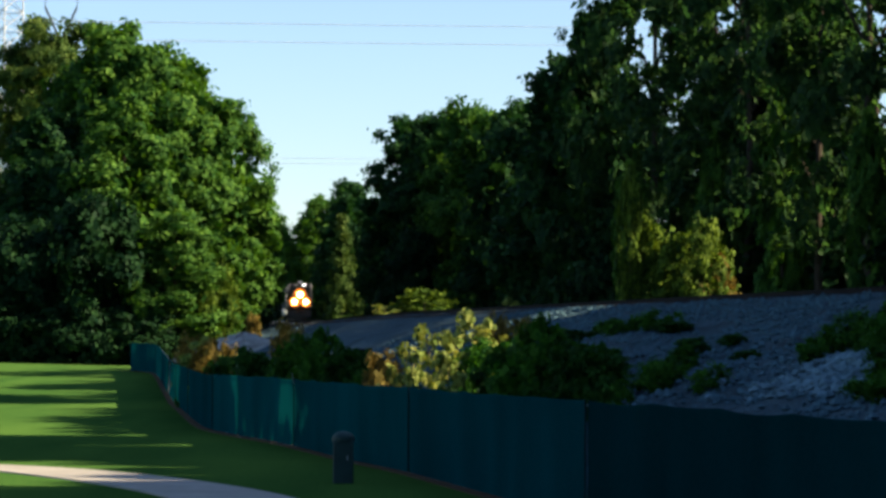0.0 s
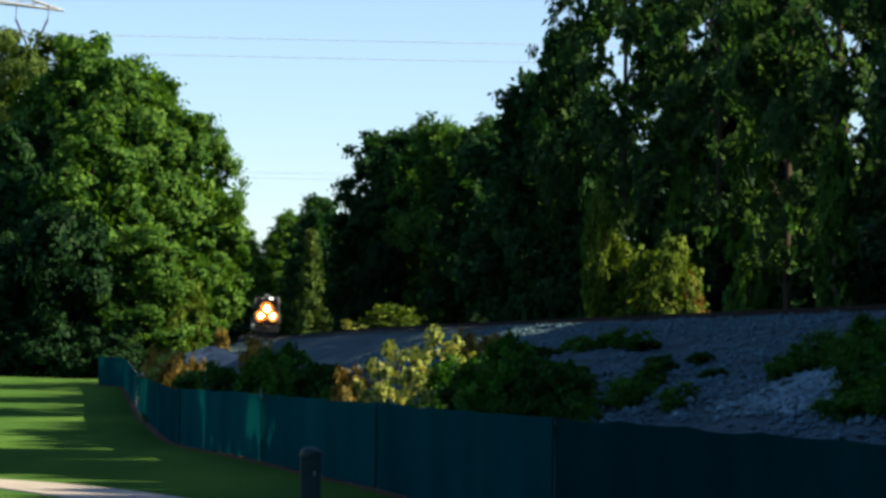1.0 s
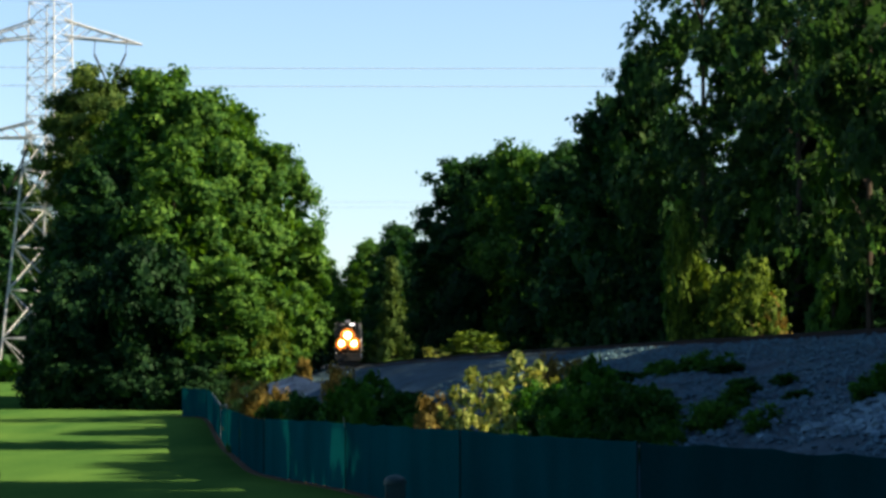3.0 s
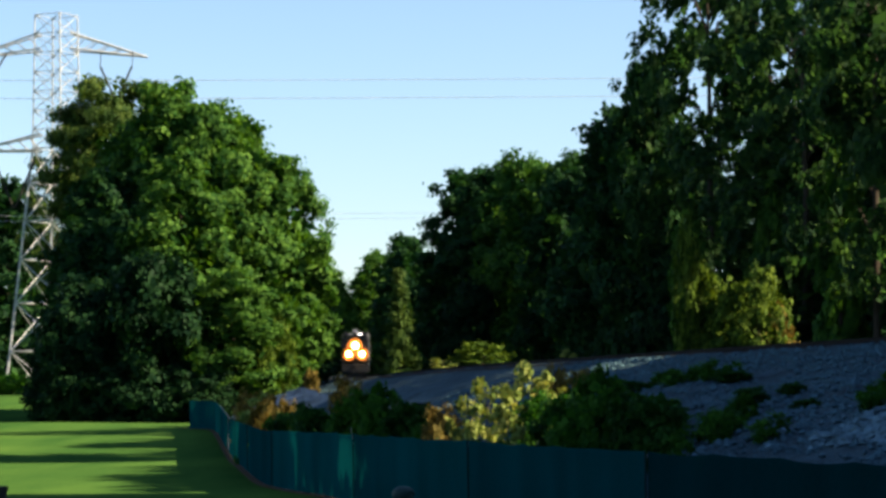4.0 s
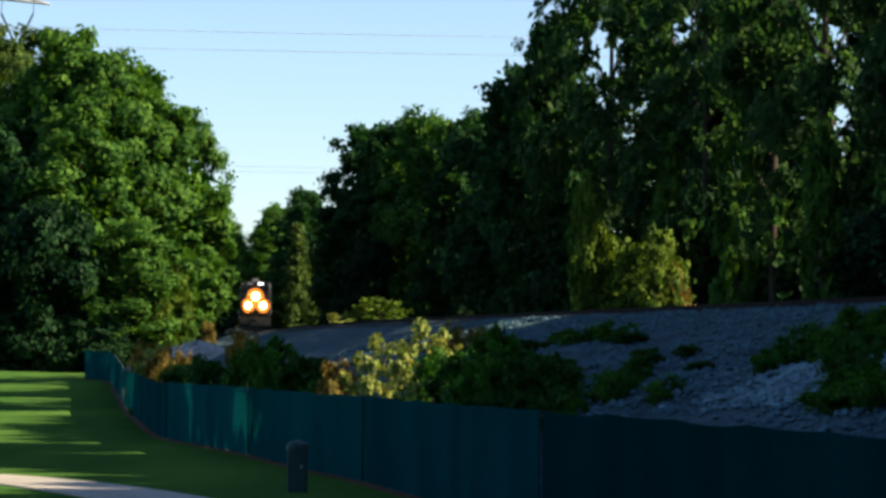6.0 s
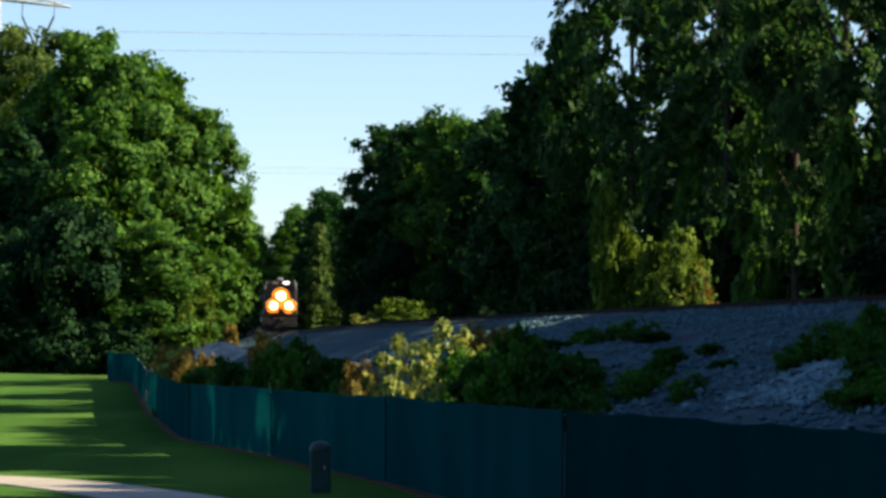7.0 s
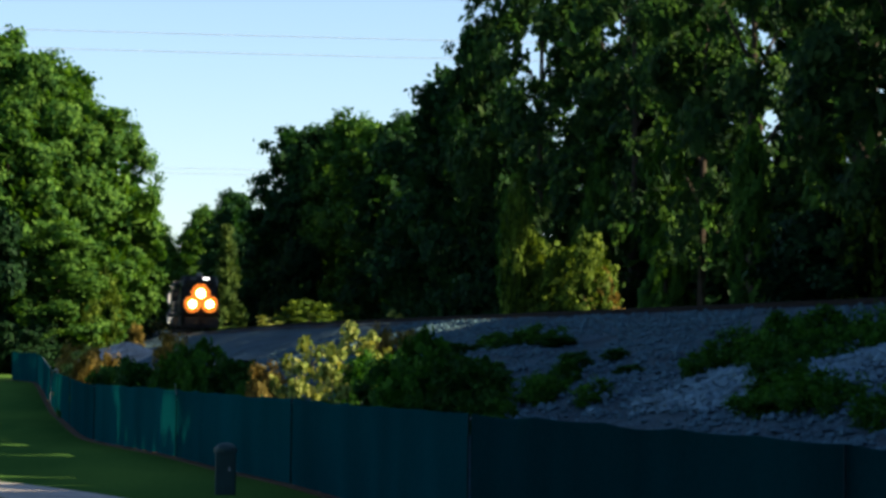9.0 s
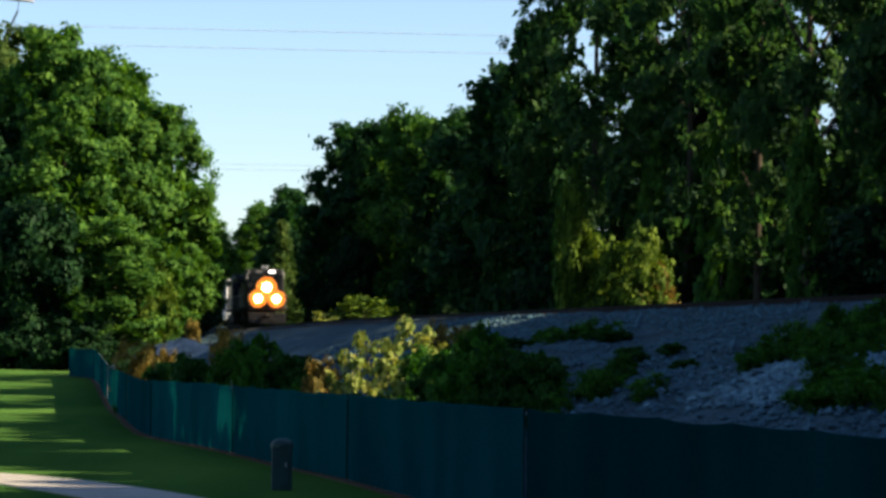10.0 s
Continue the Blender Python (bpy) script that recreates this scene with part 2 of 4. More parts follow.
tagged(quads("ground", *sheet(), GRASS, smooth=True), "mown green lawn rising gently towards the trees", "ground", kind="structure")


def bank():
    ys = list(np.arange(10, 130, 1.0)) + list(np.arange(130, 440, 3.0))
    us = [-0.03] + [i / 44 for i in range(45)] + [1.03, 1.1, 1.3, 1.55, 1.8]
    vs = []
    for y in ys:
        r, t = rim_x(y), toe_x(y)
        for u in us:
            x = t + (r - t) * u if u <= 1 else r + (u - 1) * 22
            vs.append((x, y, bank_z(x, y)))
    w = len(us)
    fs = [(j * w + i, j * w + i + 1, (j + 1) * w + i + 1, (j + 1) * w + i) for j in range(len(ys) - 1) for i in range(w - 1)]
    return vs, fs


tagged(quads("railway_bank", *bank(), GRAVEL, smooth=True), "grey crushed-stone railway bank with gullies and weeds", "embankment", kind="structure")


def cinder_strip():
    """Dark cinders along the rim of the ballast."""
    vs, fs = [], []
    ys = list(np.arange(40, 300, 2.0))
    for y in ys:
        r = rim_x(y)
        for x in (r - 0.08 - 0.6 * smooth_step(95, 150, y), r - 0.03, r + 0.4, r + 1.2):
            vs.append((x, y, bank_z(x, y) + 0.03))
    for j in range(len(ys) - 1):
        for i in range(3):
            fs.append((4 * j + i, 4 * j + i + 1, 4 * j + i + 5, 4 * j + i + 4))
    tagged(quads("cinder_strip", vs, fs, CINDER), "dark cinder strip beside the ties", "cinders", kind="structure")


cinder_strip()

# cart path: a band that bends away across the lawn
PATH = [(-26.0, 64.5), (-16.0, 62.4), (-11.2, 60.8), (-9.0, 58.7), (-7.2, 56.4), (-5.4, 53.2), (-3.9, 49.8), (-2.9, 46.8), (-2.1, 43.5), (-1.2, 38.5), (0.2, 28.0), (1.2, 18.0), (2.0, 5.0), (2.0, -20.0)]


def band(pts, width, z0, thick, side=0.0, taper=0.0):
    """A flat strip of that width along a bent line, with side walls."""
    fine = []
    for i in range(len(pts) - 1):
        p0, p1, p2, p3 = (np.array(pts[max(0, min(len(pts) - 1, k))], float) for k in (i - 1, i, i + 1, i + 2))
        for s in np.linspace(0, 1, 8, endpoint=False):
            fine.append(0.5 * (2 * p1 + (p2 - p0) * s + (2 * p0 - 5 * p1 + 4 * p2 - p3) * s * s + (3 * p1 - p0 - 3 * p2 + p3) * s ** 3))
    fine.append(np.array(pts[-1], float))
    vs, fs = [], []
    for i, p in enumerate(fine):
        d = fine[min(i + 1, len(fine) - 1)] - fine[max(i - 1, 0)]
        n = np.array((d[1], -d[0])) / np.hypot(*d)
        wide = width * (1 - taper * (1 - smooth_step(-11, -6, p[0])))
        for o, dz in ((-wide / 2, -thick), (-wide / 2, 0), (wide / 2, 0), (wide / 2, -thick)):
            q = p + n * (o + side)
            vs.append((q[0], q[1], lawn_z(q[0], q[1]) + z0 + dz))
        if i:
            for k in range(3):
                a = 4 * (i - 1) + k
                fs.append((a, a + 1, a + 5, a + 4))
    return vs, fs


tagged(quads("cart_path", *band(PATH, 2.1, 0.03, 0.15, taper=0.5), CONCRETE), "pale concrete cart path curving across the lawn", "path", kind="structure")
tagged(quads("soil_strip", *band(FENCE, 0.4, 0.015, 0.1, side=-0.05), SOIL), "strip of bare brown soil below the fence", "soil", kind="structure")

# ---- fence ----
def along(pts, step):
    """Points at even steps along a bent line."""
    out, left = [Vector((*pts[0], 0))], step
    for a, b in zip(pts, pts[1:]):
        a, b = Vector((*a, 0)), Vector((*b, 0))
        n, done = (b - a).length, 0.0
        while n - done >= left:
            done += left
            left = step
            out.append(a.lerp(b, done / n))
        left -= n - done
    return out


def rounded(pts):
    fine = []
    for i in range(len(pts) - 1):
        p0, p1, p2, p3 = (np.array(pts[max(0, min(len(pts) - 1, k))], float) for k in (i - 1, i, i + 1, i + 2))
        for s in np.linspace(0, 1, 6, endpoint=False):
            fine.append(tuple(0.5 * (2 * p1 + (p2 - p0) * s + (2 * p0 - 5 * p1 + 4 * p2 - p3) * s * s + (3 * p1 - p0 - 3 * p2 + p3) * s ** 3)))
    return fine + [tuple(pts[-1])]


def screened_fence():
    root = tagged(new("fence"), "chain-link fence covered with dark teal windscreen cloth", "fence")
    rng = random.Random(4)
    posts = along(rounded(FENCE), 3.05)
    tall = 1.83
    bm = bmesh.new()
    rod(bm, (0, 0, -0.3), (0, 0, tall - 0.08), 0.03, sides=8)
    first = part("post", bm, GALV, root)
    for i, p in enumerate(posts):
        ob = first if i == 0 else new("post", first.data)
        ob.parent = root
        q = posts[min(i + 1, len(posts) - 1)] - posts[max(i - 1, 0)]
        n = Vector((q.y, -q.x, 0)).normalized()
        if n.x < 0:
            n = -n
        ob.location = (p.x + n.x * 0.05, p.y + n.y * 0.05, lawn_z(p.x, p.y))
    for i in range(len(posts) - 1):
        a, b = posts[i], posts[i + 1]
        za, zb = lawn_z(a.x, a.y), lawn_z(b.x, b.y)
        n = Vector(((b - a).y, -(b - a).x, 0)).normalized()
        if n.x < 0:
            n = -n
        bm = bmesh.new()
        rod(bm, (a.x + n.x * 0.05, a.y + n.y * 0.05, za + tall - 0.09), (b.x + n.x * 0.05, b.y + n.y * 0.05, zb + tall - 0.09), 0.021)
        part("top_rail", bm, GALV, root)
    # cloth in rolls of five bays, tied to each post; it sags, wrinkles and billows a little
    start = min(range(len(posts)), key=lambda k: abs(posts[k].y - 56)) % 5
    cuts = sorted({0, len(posts) - 1, *range(start, len(posts), 5)})
    for c, e in zip(cuts, cuts[1:]):
        nv, per = 9, 14
        vs, cols = [], 0
        lean = rng.uniform(-0.012, 0.012)
        for k in range(c, e):
            a, b = posts[k], posts[k + 1]
            za, zb = lawn_z(a.x, a.y), lawn_z(b.x, b.y)
            n = Vector(((b - a).y, -(b - a).x, 0)).normalized()
            if n.x < 0:
                n = -n
            sag, ph, billow = rng.uniform(0.01, 0.05), rng.uniform(0, 6), rng.uniform(-0.07, 0.03)
            for u in range(per + (1 if k == e - 1 else 0)):
                s = u / per
                p = a.lerp(b, s)
                z = za + (zb - za) * s
                for v in range(nv + 1):
                    h = v / nv
                    w = 0.005 * math.sin(s * 17 + ph + h * 2) * math.sin(math.pi * s) + billow * math.sin(math.pi * s) * math.sin(math.pi * h) + rng.uniform(-0.003, 0.003) + lean
                    top = tall - sag * math.sin(math.pi * s)
                    vs.append((p.x + n.x * w, p.y + n.y * w, z + 0.03 + (top - 0.03) * h))
                cols += 1
        w = nv + 1
        fs = [(u * w + v, (u + 1) * w + v, (u + 1) * w + v + 1, u * w + v + 1) for u in range(cols - 1) for v in range(nv)]
        quads("windscreen_cloth", vs, fs, SCREEN_DARK if posts[e].y < 50 else SCREEN, root, smooth=True)
        p = posts[c]
        bm = bmesh.new()
        rod(bm, (p.x - 0.03, p.y - 0.02, lawn_z(p.x, p.y) + 0.04), (p.x - 0.03, p.y - 0.02, lawn_z(p.x, p.y) + tall), 0.018, sides=6)
        part("seam", bm, SCREEN_SEAM, root)
    return root


screened_fence()


# ---- trees ----
def leaf_mesh(name, centres, normals, size, mat, parent, rng, label="", droop=0.35):
    """Many small leaf sprays, each a folded diamond."""
    n = len(centres)
    nrm = normals + rng.normal(0, 0.38, (n, 3))
    nrm /= np.linalg.norm(nrm, axis=1)[:, None] + 1e-9
    ref = rng.normal(0, 1, (n, 3))
    a = np.cross(nrm, ref)
    a /= np.linalg.norm(a, axis=1)[:, None] + 1e-9
    b = np.cross(nrm, a)
    s = size * rng.uniform(0.6, 1.35, n)[:, None]
    v = np.empty((n, 4, 3))
    v[:, 0] = centres - a * s
    v[:, 1] = centres - b * s * 0.62 + nrm * s * 0.12
    v[:, 2] = centres + a * s - np.array((0, 0, droop)) * s
    v[:, 3] = centres + b * s * 0.62 + nrm * s * 0.12
    me = bpy.data.meshes.new(name)
    me.vertices.add(4 * n)
    me.vertices.foreach_set("co", v.reshape(-1))
    me.loops.add(4 * n)
    me.loops.foreach_set("vertex_index", np.arange(4 * n, dtype=np.int32))
    me.polygons.add(n)
    me.polygons.foreach_set("loop_start", np.arange(0, 4 * n, 4, dtype=np.int32))
    me.polygons.foreach_set("loop_total", np.full(n, 4, dtype=np.int32))
    me.update(calc_edges=True)
    me.materials.append(mat)
    ob = new(name, me)
    ob.parent = parent
    if label:
        tagged(ob, label)
    return ob


PROFILES = {
    "round": [(0.0, 0.0), (0.16, 0.0), (0.22, 0.55), (0.42, 1.0), (0.62, 0.98), (0.80, 0.75), (0.92, 0.45), (1.0, 0.12)],
    "full": [(0.0, 0.0), (0.11, 0.0), (0.17, 0.7), (0.26, 0.92), (0.36, 1.0), (0.5, 0.97), (0.68, 0.82), (0.82, 0.6), (0.92, 0.36), (1.0, 0.06)],
    "skirted": [(0.0, 0.72), (0.1, 0.9), (0.3, 1.0), (0.5, 0.97), (0.68, 0.82), (0.82, 0.6), (0.92, 0.36), (1.0, 0.06)],
    "column": [(0.0, 0.7), (0.2, 0.9), (0.5, 1.0), (0.8, 0.72), (1.0, 0.15)],
    "pine": [(0.0, 0.0), (0.36, 0.0), (0.42, 0.5), (0.6, 0.95), (0.78, 1.0), (0.9, 0.72), (1.0, 0.25)],
    "umbrella": [(0.0, 0.0), (0.80, 0.0), (0.83, 0.75), (0.90, 1.0), (0.96, 0.8), (1.0, 0.45)],
    "cone": [(0.0, 0.85), (0.15, 1.0), (0.5, 0.62), (0.8, 0.28), (1.0, 0.04)],
    "sapling": [(0.0, 0.1), (0.25, 0.45), (0.5, 0.9), (0.75, 1.0), (1.0, 0.5)],
    "shrub": [(0.0, 0.7), (0.3, 1.0), (0.6, 0.92), (0.85, 0.6), (1.0, 0.25)],
}


def plant(name, height, radius, shape, mat, seed, clumps, leaves, leaf, trunk=0.35, lobes=26, inner=0):
    """A tree or shrub at the origin: tapered trunk with limbs, and a crown of leaf clumps on uneven lobes."""
    rng = np.random.default_rng(seed)
    prof = PROFILES[shape]
    root = new(name)
    hs = np.array([p[0] for p in prof])
    ps = np.array([p[1] for p in prof])
    # lobes: sub-crowns that break up the outline, spread evenly over height and round the trunk
    first = max(0.04, hs[np.argmax(ps > 0.05)])
    lh = first + (0.95 - first) * (np.arange(lobes) + rng.uniform(0, 1, lobes)) / lobes
    lh[-1] = 0.93
    wide = np.interp(lh, hs, ps)
    lr = wide * radius
    la = np.arange(lobes) * 2.39996 + rng.uniform(-0.5, 0.5, lobes)
    size = rng.uniform(0.24, 0.44, lobes) * radius * np.clip(wide + 0.15, 0.35, 1)
    off = np.maximum(0, lr - size * 0.75) * rng.uniform(0.82, 1.12, lobes)
    centre = np.stack([off * np.cos(la), off * np.sin(la), lh * height], 1)
    # each lobe is a bunch of smaller puffs, leafy on their outer sides
    per = 6
    axis = np.stack([np.zeros(lobes), np.zeros(lobes), lh * height - size * 0.4], 1)
    away = centre - axis
    away /= np.linalg.norm(away, axis=1)[:, None] + 1e-9
    puff_dir = np.repeat(away, per, 0) * 0.75 + rng.normal(0, 0.75, (lobes * per, 3))
    puff_dir /= np.linalg.norm(puff_dir, axis=1)[:, None] + 1e-9
    puff_size = np.repeat(size, per) * rng.uniform(0.34, 0.62, lobes * per)
    flat = np.array((1, 1, 0.95 if shape != "pine" else 0.45))
    puff = np.repeat(centre, per, 0) + puff_dir * np.repeat(size, per)[:, None] * rng.uniform(0.5, 0.9, lobes * per)[:, None] * flat
    pick = rng.choice(lobes * per, clumps, p=puff_size ** 2 / np.sum(puff_size ** 2))
    d = rng.normal(0, 1, (clumps, 3)) + puff_dir[pick] * 0.7
    d[:, 2] += 0.15
    d /= np.linalg.norm(d, axis=1)[:, None]
    cc = puff[pick] + d * puff_size[pick][:, None] * rng.uniform(0.7, 1.05, clumps)[:, None] * flat
    low = 0.02 * height if ps[0] > 0 else 0.11 * height
    cc[:, 2] = np.clip(cc[:, 2], low, height)
    spread = np.clip(radius * 0.10, 0.12, 0.30)
    k = np.repeat(np.arange(clumps), leaves)
    o = rng.normal(0, 1, (len(k), 3)) * spread * np.array((1, 1, 0.85))
    pts = cc[k] + o
    pts[:, 2] = np.maximum(pts[:, 2], 0.05)
    out = d[k] * 0.9 + puff_dir[pick][k] * 0.4
    out[:, 2] += 0.12
    leaf_mesh("crown", pts, out, leaf, mat, root, rng)
    # the shaded inner crown: larger sprays close to the limbs
    if inner:
        ih = rng.uniform(first, 0.93, inner)
        ir = np.interp(ih, hs, ps) * radius * 0.78 * np.sqrt(rng.random(inner))
        ia = rng.uniform(0, 2 * math.pi, inner)
        ip = np.stack([ir * np.cos(ia), ir * np.sin(ia), ih * height], 1)
        leaf_mesh("inner_crown", ip, rng.normal(0, 1, (inner, 3)), leaf * 2.6, mat, root, rng)
    bm = bmesh.new()
    bend = [Vector((0, 0, -0.05 * height))]
    steps = 5
    for i in range(1, steps + 1):
        bend.append(Vector((rng.normal(0, 0.12) * i * trunk, rng.normal(0, 0.12) * i * trunk, height * 0.86 * i / steps)))
    for i in range(steps):
        rod(bm, bend[i], bend[i + 1], trunk * (1 - 0.17 * i) * (1.25 if i == 0 else 1), trunk * (1 - 0.17 * (i + 1)), 8)
    part("trunk", bm, BARK, root)
    for i in rng.choice(lobes, min(lobes, 9), replace=False):
        bm = bmesh.new()
        z = max(0.12 * height, centre[i][2] - off[i] * 0.8)
        z = min(z, height * 0.8)
        s = z / (height * 0.86) * steps
        j = min(int(s), steps - 1)
        a = bend[j].lerp(bend[j + 1], s - j)
        mid = a.lerp(Vector(centre[i]), 0.5) + Vector((0, 0, 0.06 * height * rng.random()))
        rod(bm, a, mid, trunk * 0.34, trunk * 0.2, 6)
        rod(bm, mid.lerp(a, 0.04), centre[i], trunk * 0.2, trunk * 0.06, 5)
        part("limb", bm, BARK, root)
    return root


# ---- the woods ----
# kinds, built once at their own size and then copied
KINDS = {
    "full": [plant("tree", 25, 4.8, "full", LEAF, 11 + i, 950, 24, 0.22, 0.32, 46, 1300) for i in range(3)],
    "dark": [plant("tree", 24, 4.8, "skirted", LEAF_DARK, 31 + i, 600, 26, 0.25, 0.32, 42, 1400) for i in range(2)],
    "round": [plant("tree", 25, 5.0, "round", LEAF_AIRY, 51 + i, 275, 34, 0.23, 0.34, 32, 60) for i in range(3)],
    "pine": [plant("pine_tree", 26, 4.2, "pine", NEEDLE, 71 + i, 380, 56, 0.18, 0.28, 30, 60) for i in range(2)],
    "low": [plant("tree", 9, 3.4, "skirted", LEAF_SHADE, 95 + i, 420, 26, 0.21, 0.2, 34, 700) for i in range(2)],
    "bare": [plant("pine_tree", 30, 4.4, "umbrella", NEEDLE, 77, 330, 40, 0.24, 0.28, 30, 300)],
    # for the out-of-view trees that are only there to block light
    "screen": [plant("tree", 22, 5.0, "skirted", LEAF_DARK, 61 + i, 260, 18, 0.42, 0.32, 36, 800) for i in range(2)],
    "cone": [plant("cedar_tree", 12, 2.2, "cone", NEEDLE, 81, 260, 50, 0.18, 0.18, 36, 300)],
    "column": [plant("vine_column", 10, 1.8, "column", LEAF, 91, 220, 46, 0.19, 0.2, 24, 250)],
}
USED = {}


def put_tree(kind, side, dist, top, width, label, group, turn=None, z=None):
    """side: metres to the right; top: height of its tip above datum; width: crown radius."""
    # short dark trees take the leaves with shade painted in
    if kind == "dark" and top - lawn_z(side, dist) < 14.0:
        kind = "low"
    pool = KINDS[kind]
    i = USED.get(kind, 0)
    USED[kind] = i + 1
    src = pool[i % len(pool)]
    base_h, base_r = {"full": (25, 4.8), "dark": (24, 4.8), "round": (25, 5.0), "pine": (26, 4.2), "screen": (22, 5.0), "bare": (30, 4.4), "low": (9, 3.4), "cone": (12, 2.2), "column": (10, 1.8)}[kind]
    g = (ground_z(side, dist) if z is None else z)
    sh, sr = (top + 0.4 - g) / base_h, width / base_r
    m = Matrix.Translation((side, dist, g - 0.25)) @ Matrix.Rotation(i * 2.4 if turn is None else turn, 4, "Z") @ Matrix.Diagonal((sr, sr, sh, 1))
    if i < len(pool):
        src.matrix_basis = m
        ob = src
    else:
        ob = copy_thing(src, m)
        ob.matrix_basis = m
    return tagged(ob, label, "tree", group)


LEFTW, RIGHTW, FARW = "trees beside the lawn", "trees behind the railway", "far trees along the line"
BROAD = "tall broad-leaved tree in full green summer leaf"
SHADY = "tall dark leafy tree standing in shade"
for row in [
    ("full", -24.4, 212, 26.6, 5.0), ("full", -17.0, 207, 27.0, 5.1), ("full", -13.1, 209, 23.6, 4.3), ("full", -12.5, 228, 18.0, 3.5),
    ("full", -19.6, 196, 22.0, 4.4), ("dark", -20.8, 189, 13.5, 4.2), ("full", -15.2, 189, 13.0, 3.8), ("dark", -26.4, 205, 22.0, 4.4),
    ("dark", -25.6, 190, 12.0, 3.6), ("full", -21.8, 208, 29.4, 5.6), ("dark", -22.5, 187.5, 6.6, 3.0), ("dark", -17.6, 187, 6.0, 2.8), ("dark", -27.0, 188, 7.0, 2.6), ("dark", -26.6, 197, 12.5, 3.0), ("dark", -20.5, 216, 15.0, 5.0), ("dark", -15.0, 218, 13.0, 4.4), ("dark", -22.0, 202, 9.0, 4.0), ("dark", -16.5, 200, 8.0, 3.6), ("dark", -26.9, 199, 17.5, 3.8), ("dark", -24.0, 197, 17.0, 3.2), ("full", -16.0, 211, 25.6, 3.6), ("full", -19.0, 205, 27.6, 3.4),
]:
    put_tree(*row, BROAD if row[0] == "full" else SHADY, LEFTW)
put_tree("column", -12.1, 191, 11.0, 1.6, "vine-covered leafy column at the wood's edge", LEFTW)
put_tree("column", -11.7, 203, 12.5, 1.9, "vine-covered leafy column at the wood's edge", LEFTW)
put_tree("pine", -31.2, 257, 32.6, 5.2, "tall olive-green pine with an open crown", LEFTW)
put_tree("pine", -34.0, 262, 33.9, 4.9, "tall olive-green pine with an open crown", LEFTW)
put_tree("pine", -33.4, 267, 37.6, 6.2, "tall olive-green pine with an open crown", LEFTW)
put_tree("pine", -43.4, 296, 32.6, 4.1, "tall olive-green pine with an open crown", LEFTW)
for row in [("dark", -57.0, 345, 34.0, 6.4), ("dark", -66.0, 350, 33.0, 6.4), ("full", -48.0, 350, 24.0, 6.0), ("full", -40.0, 350, 24.0, 6.0), ("dark", -76.0, 340, 26.0, 6.0), ("dark", -61.5, 358, 32.0, 6.2), ("dark", -54.0, 360, 27.0, 6.0)]:
    put_tree(*row, SHADY, FARW)
for row in [("full", -22.0, 330, 19.5, 4.0), ("full", -19.5, 380, 20.0, 4.0), ("full", -12.0, 470, 31.0, 6.4), ("dark", -12.0, 490, 20.0, 8.0), ("dark", -24.0, 485, 18.0, 8.0), ("dark", -2.0, 480, 20.0, 8.0), ("dark", -34.0, 470, 18.0, 8.0), ("dark", -17.5, 345, 12.0, 3.0), ("dark", -6.6, 455, 33.5, 6.4), ("dark", -4.9, 345, 24.6, 4.2), ("dark", -1.0, 345, 22.0, 4.0),
            ("dark", 3.0, 330, 24.0, 4.5), ("dark", 0.0, 290, 19.0, 3.6), ("full", -30.0, 320, 20.0, 5.0), ("full", -20.0, 460, 27.0, 5.0)]:
    put_tree(*row, BROAD, FARW)
put_tree("column", 13.5, 147, 13.6, 1.0, "vine-covered leafy column at the wood's edge", RIGHTW)
put_tree("cone", -4.6, 262, 16.4, 1.9, "slender green cedar beside the railway", FARW)
for row in [("dark", 2.0, 236, 24.6, 4.6), ("dark", 4.4, 231, 24.4, 4.6), ("full", 6.8, 226, 24.8, 4.8), ("full", 8.6, 219, 23.6, 4.4), ("dark", 10.2, 212, 23.6, 4.4), ("dark", 2.0, 222, 13.0, 2.6), ("dark", 13.8, 192.2, 21.5, 4.0), ("dark", 12.6, 200, 22.0, 4.4), ("dark", 13.6, 178.8, 22.0, 3.8),
            ("dark", 11.3, 172, 22.6, 4.4), ("dark", 12.9, 167, 25.6, 3.5), ("round", 16.2, 160, 34.0, 4.8), ("round", 19.8, 151, 27.5, 5.4), ("round", 19.6, 143.5, 27.4, 4.4), ("dark", 23.5, 147.0, 27.5, 4.2), ("dark", 24.5, 158.0, 28.0, 3.8), ("round", 40.0, 158, 36.0, 5.0), ("dark", 30.0, 141.2, 30.0, 3.6), ("round", 21.0, 129, 26.0, 3.8), ("round", 22.4, 123, 31.0, 4.4), ("round", 27.5, 119, 24.0, 4.8), ("round", 26.0, 108, 25.0, 4.4),
            ("round", 25.0, 103, 26.6, 4.6), ("round", 29.0, 97, 29.0, 5.0), ("round", 30.0, 88, 29.5, 5.0), ("round", 20.5, 156, 34.0, 4.0),
            ("dark", 14.0, 160, 12.0, 3.2), ("dark", 19.9, 201, 22.0, 4.0), ("dark", 24.3, 174, 18.0, 3.8), ("dark", 25.0, 143, 14.0, 5.0), ("dark", 30.0, 128, 13.0, 5.0), ("dark", 34.0, 112, 13.0, 5.0), ("dark", 23.0, 108, 9.0, 3.2), ("dark", 27.0, 95, 9.0, 3.4),
            ("dark", 28.0, 150, 15.0, 5.0), ("dark", 36.0, 98, 13.0, 5.0)]:
    put_tree(*row, SHADY, RIGHTW)
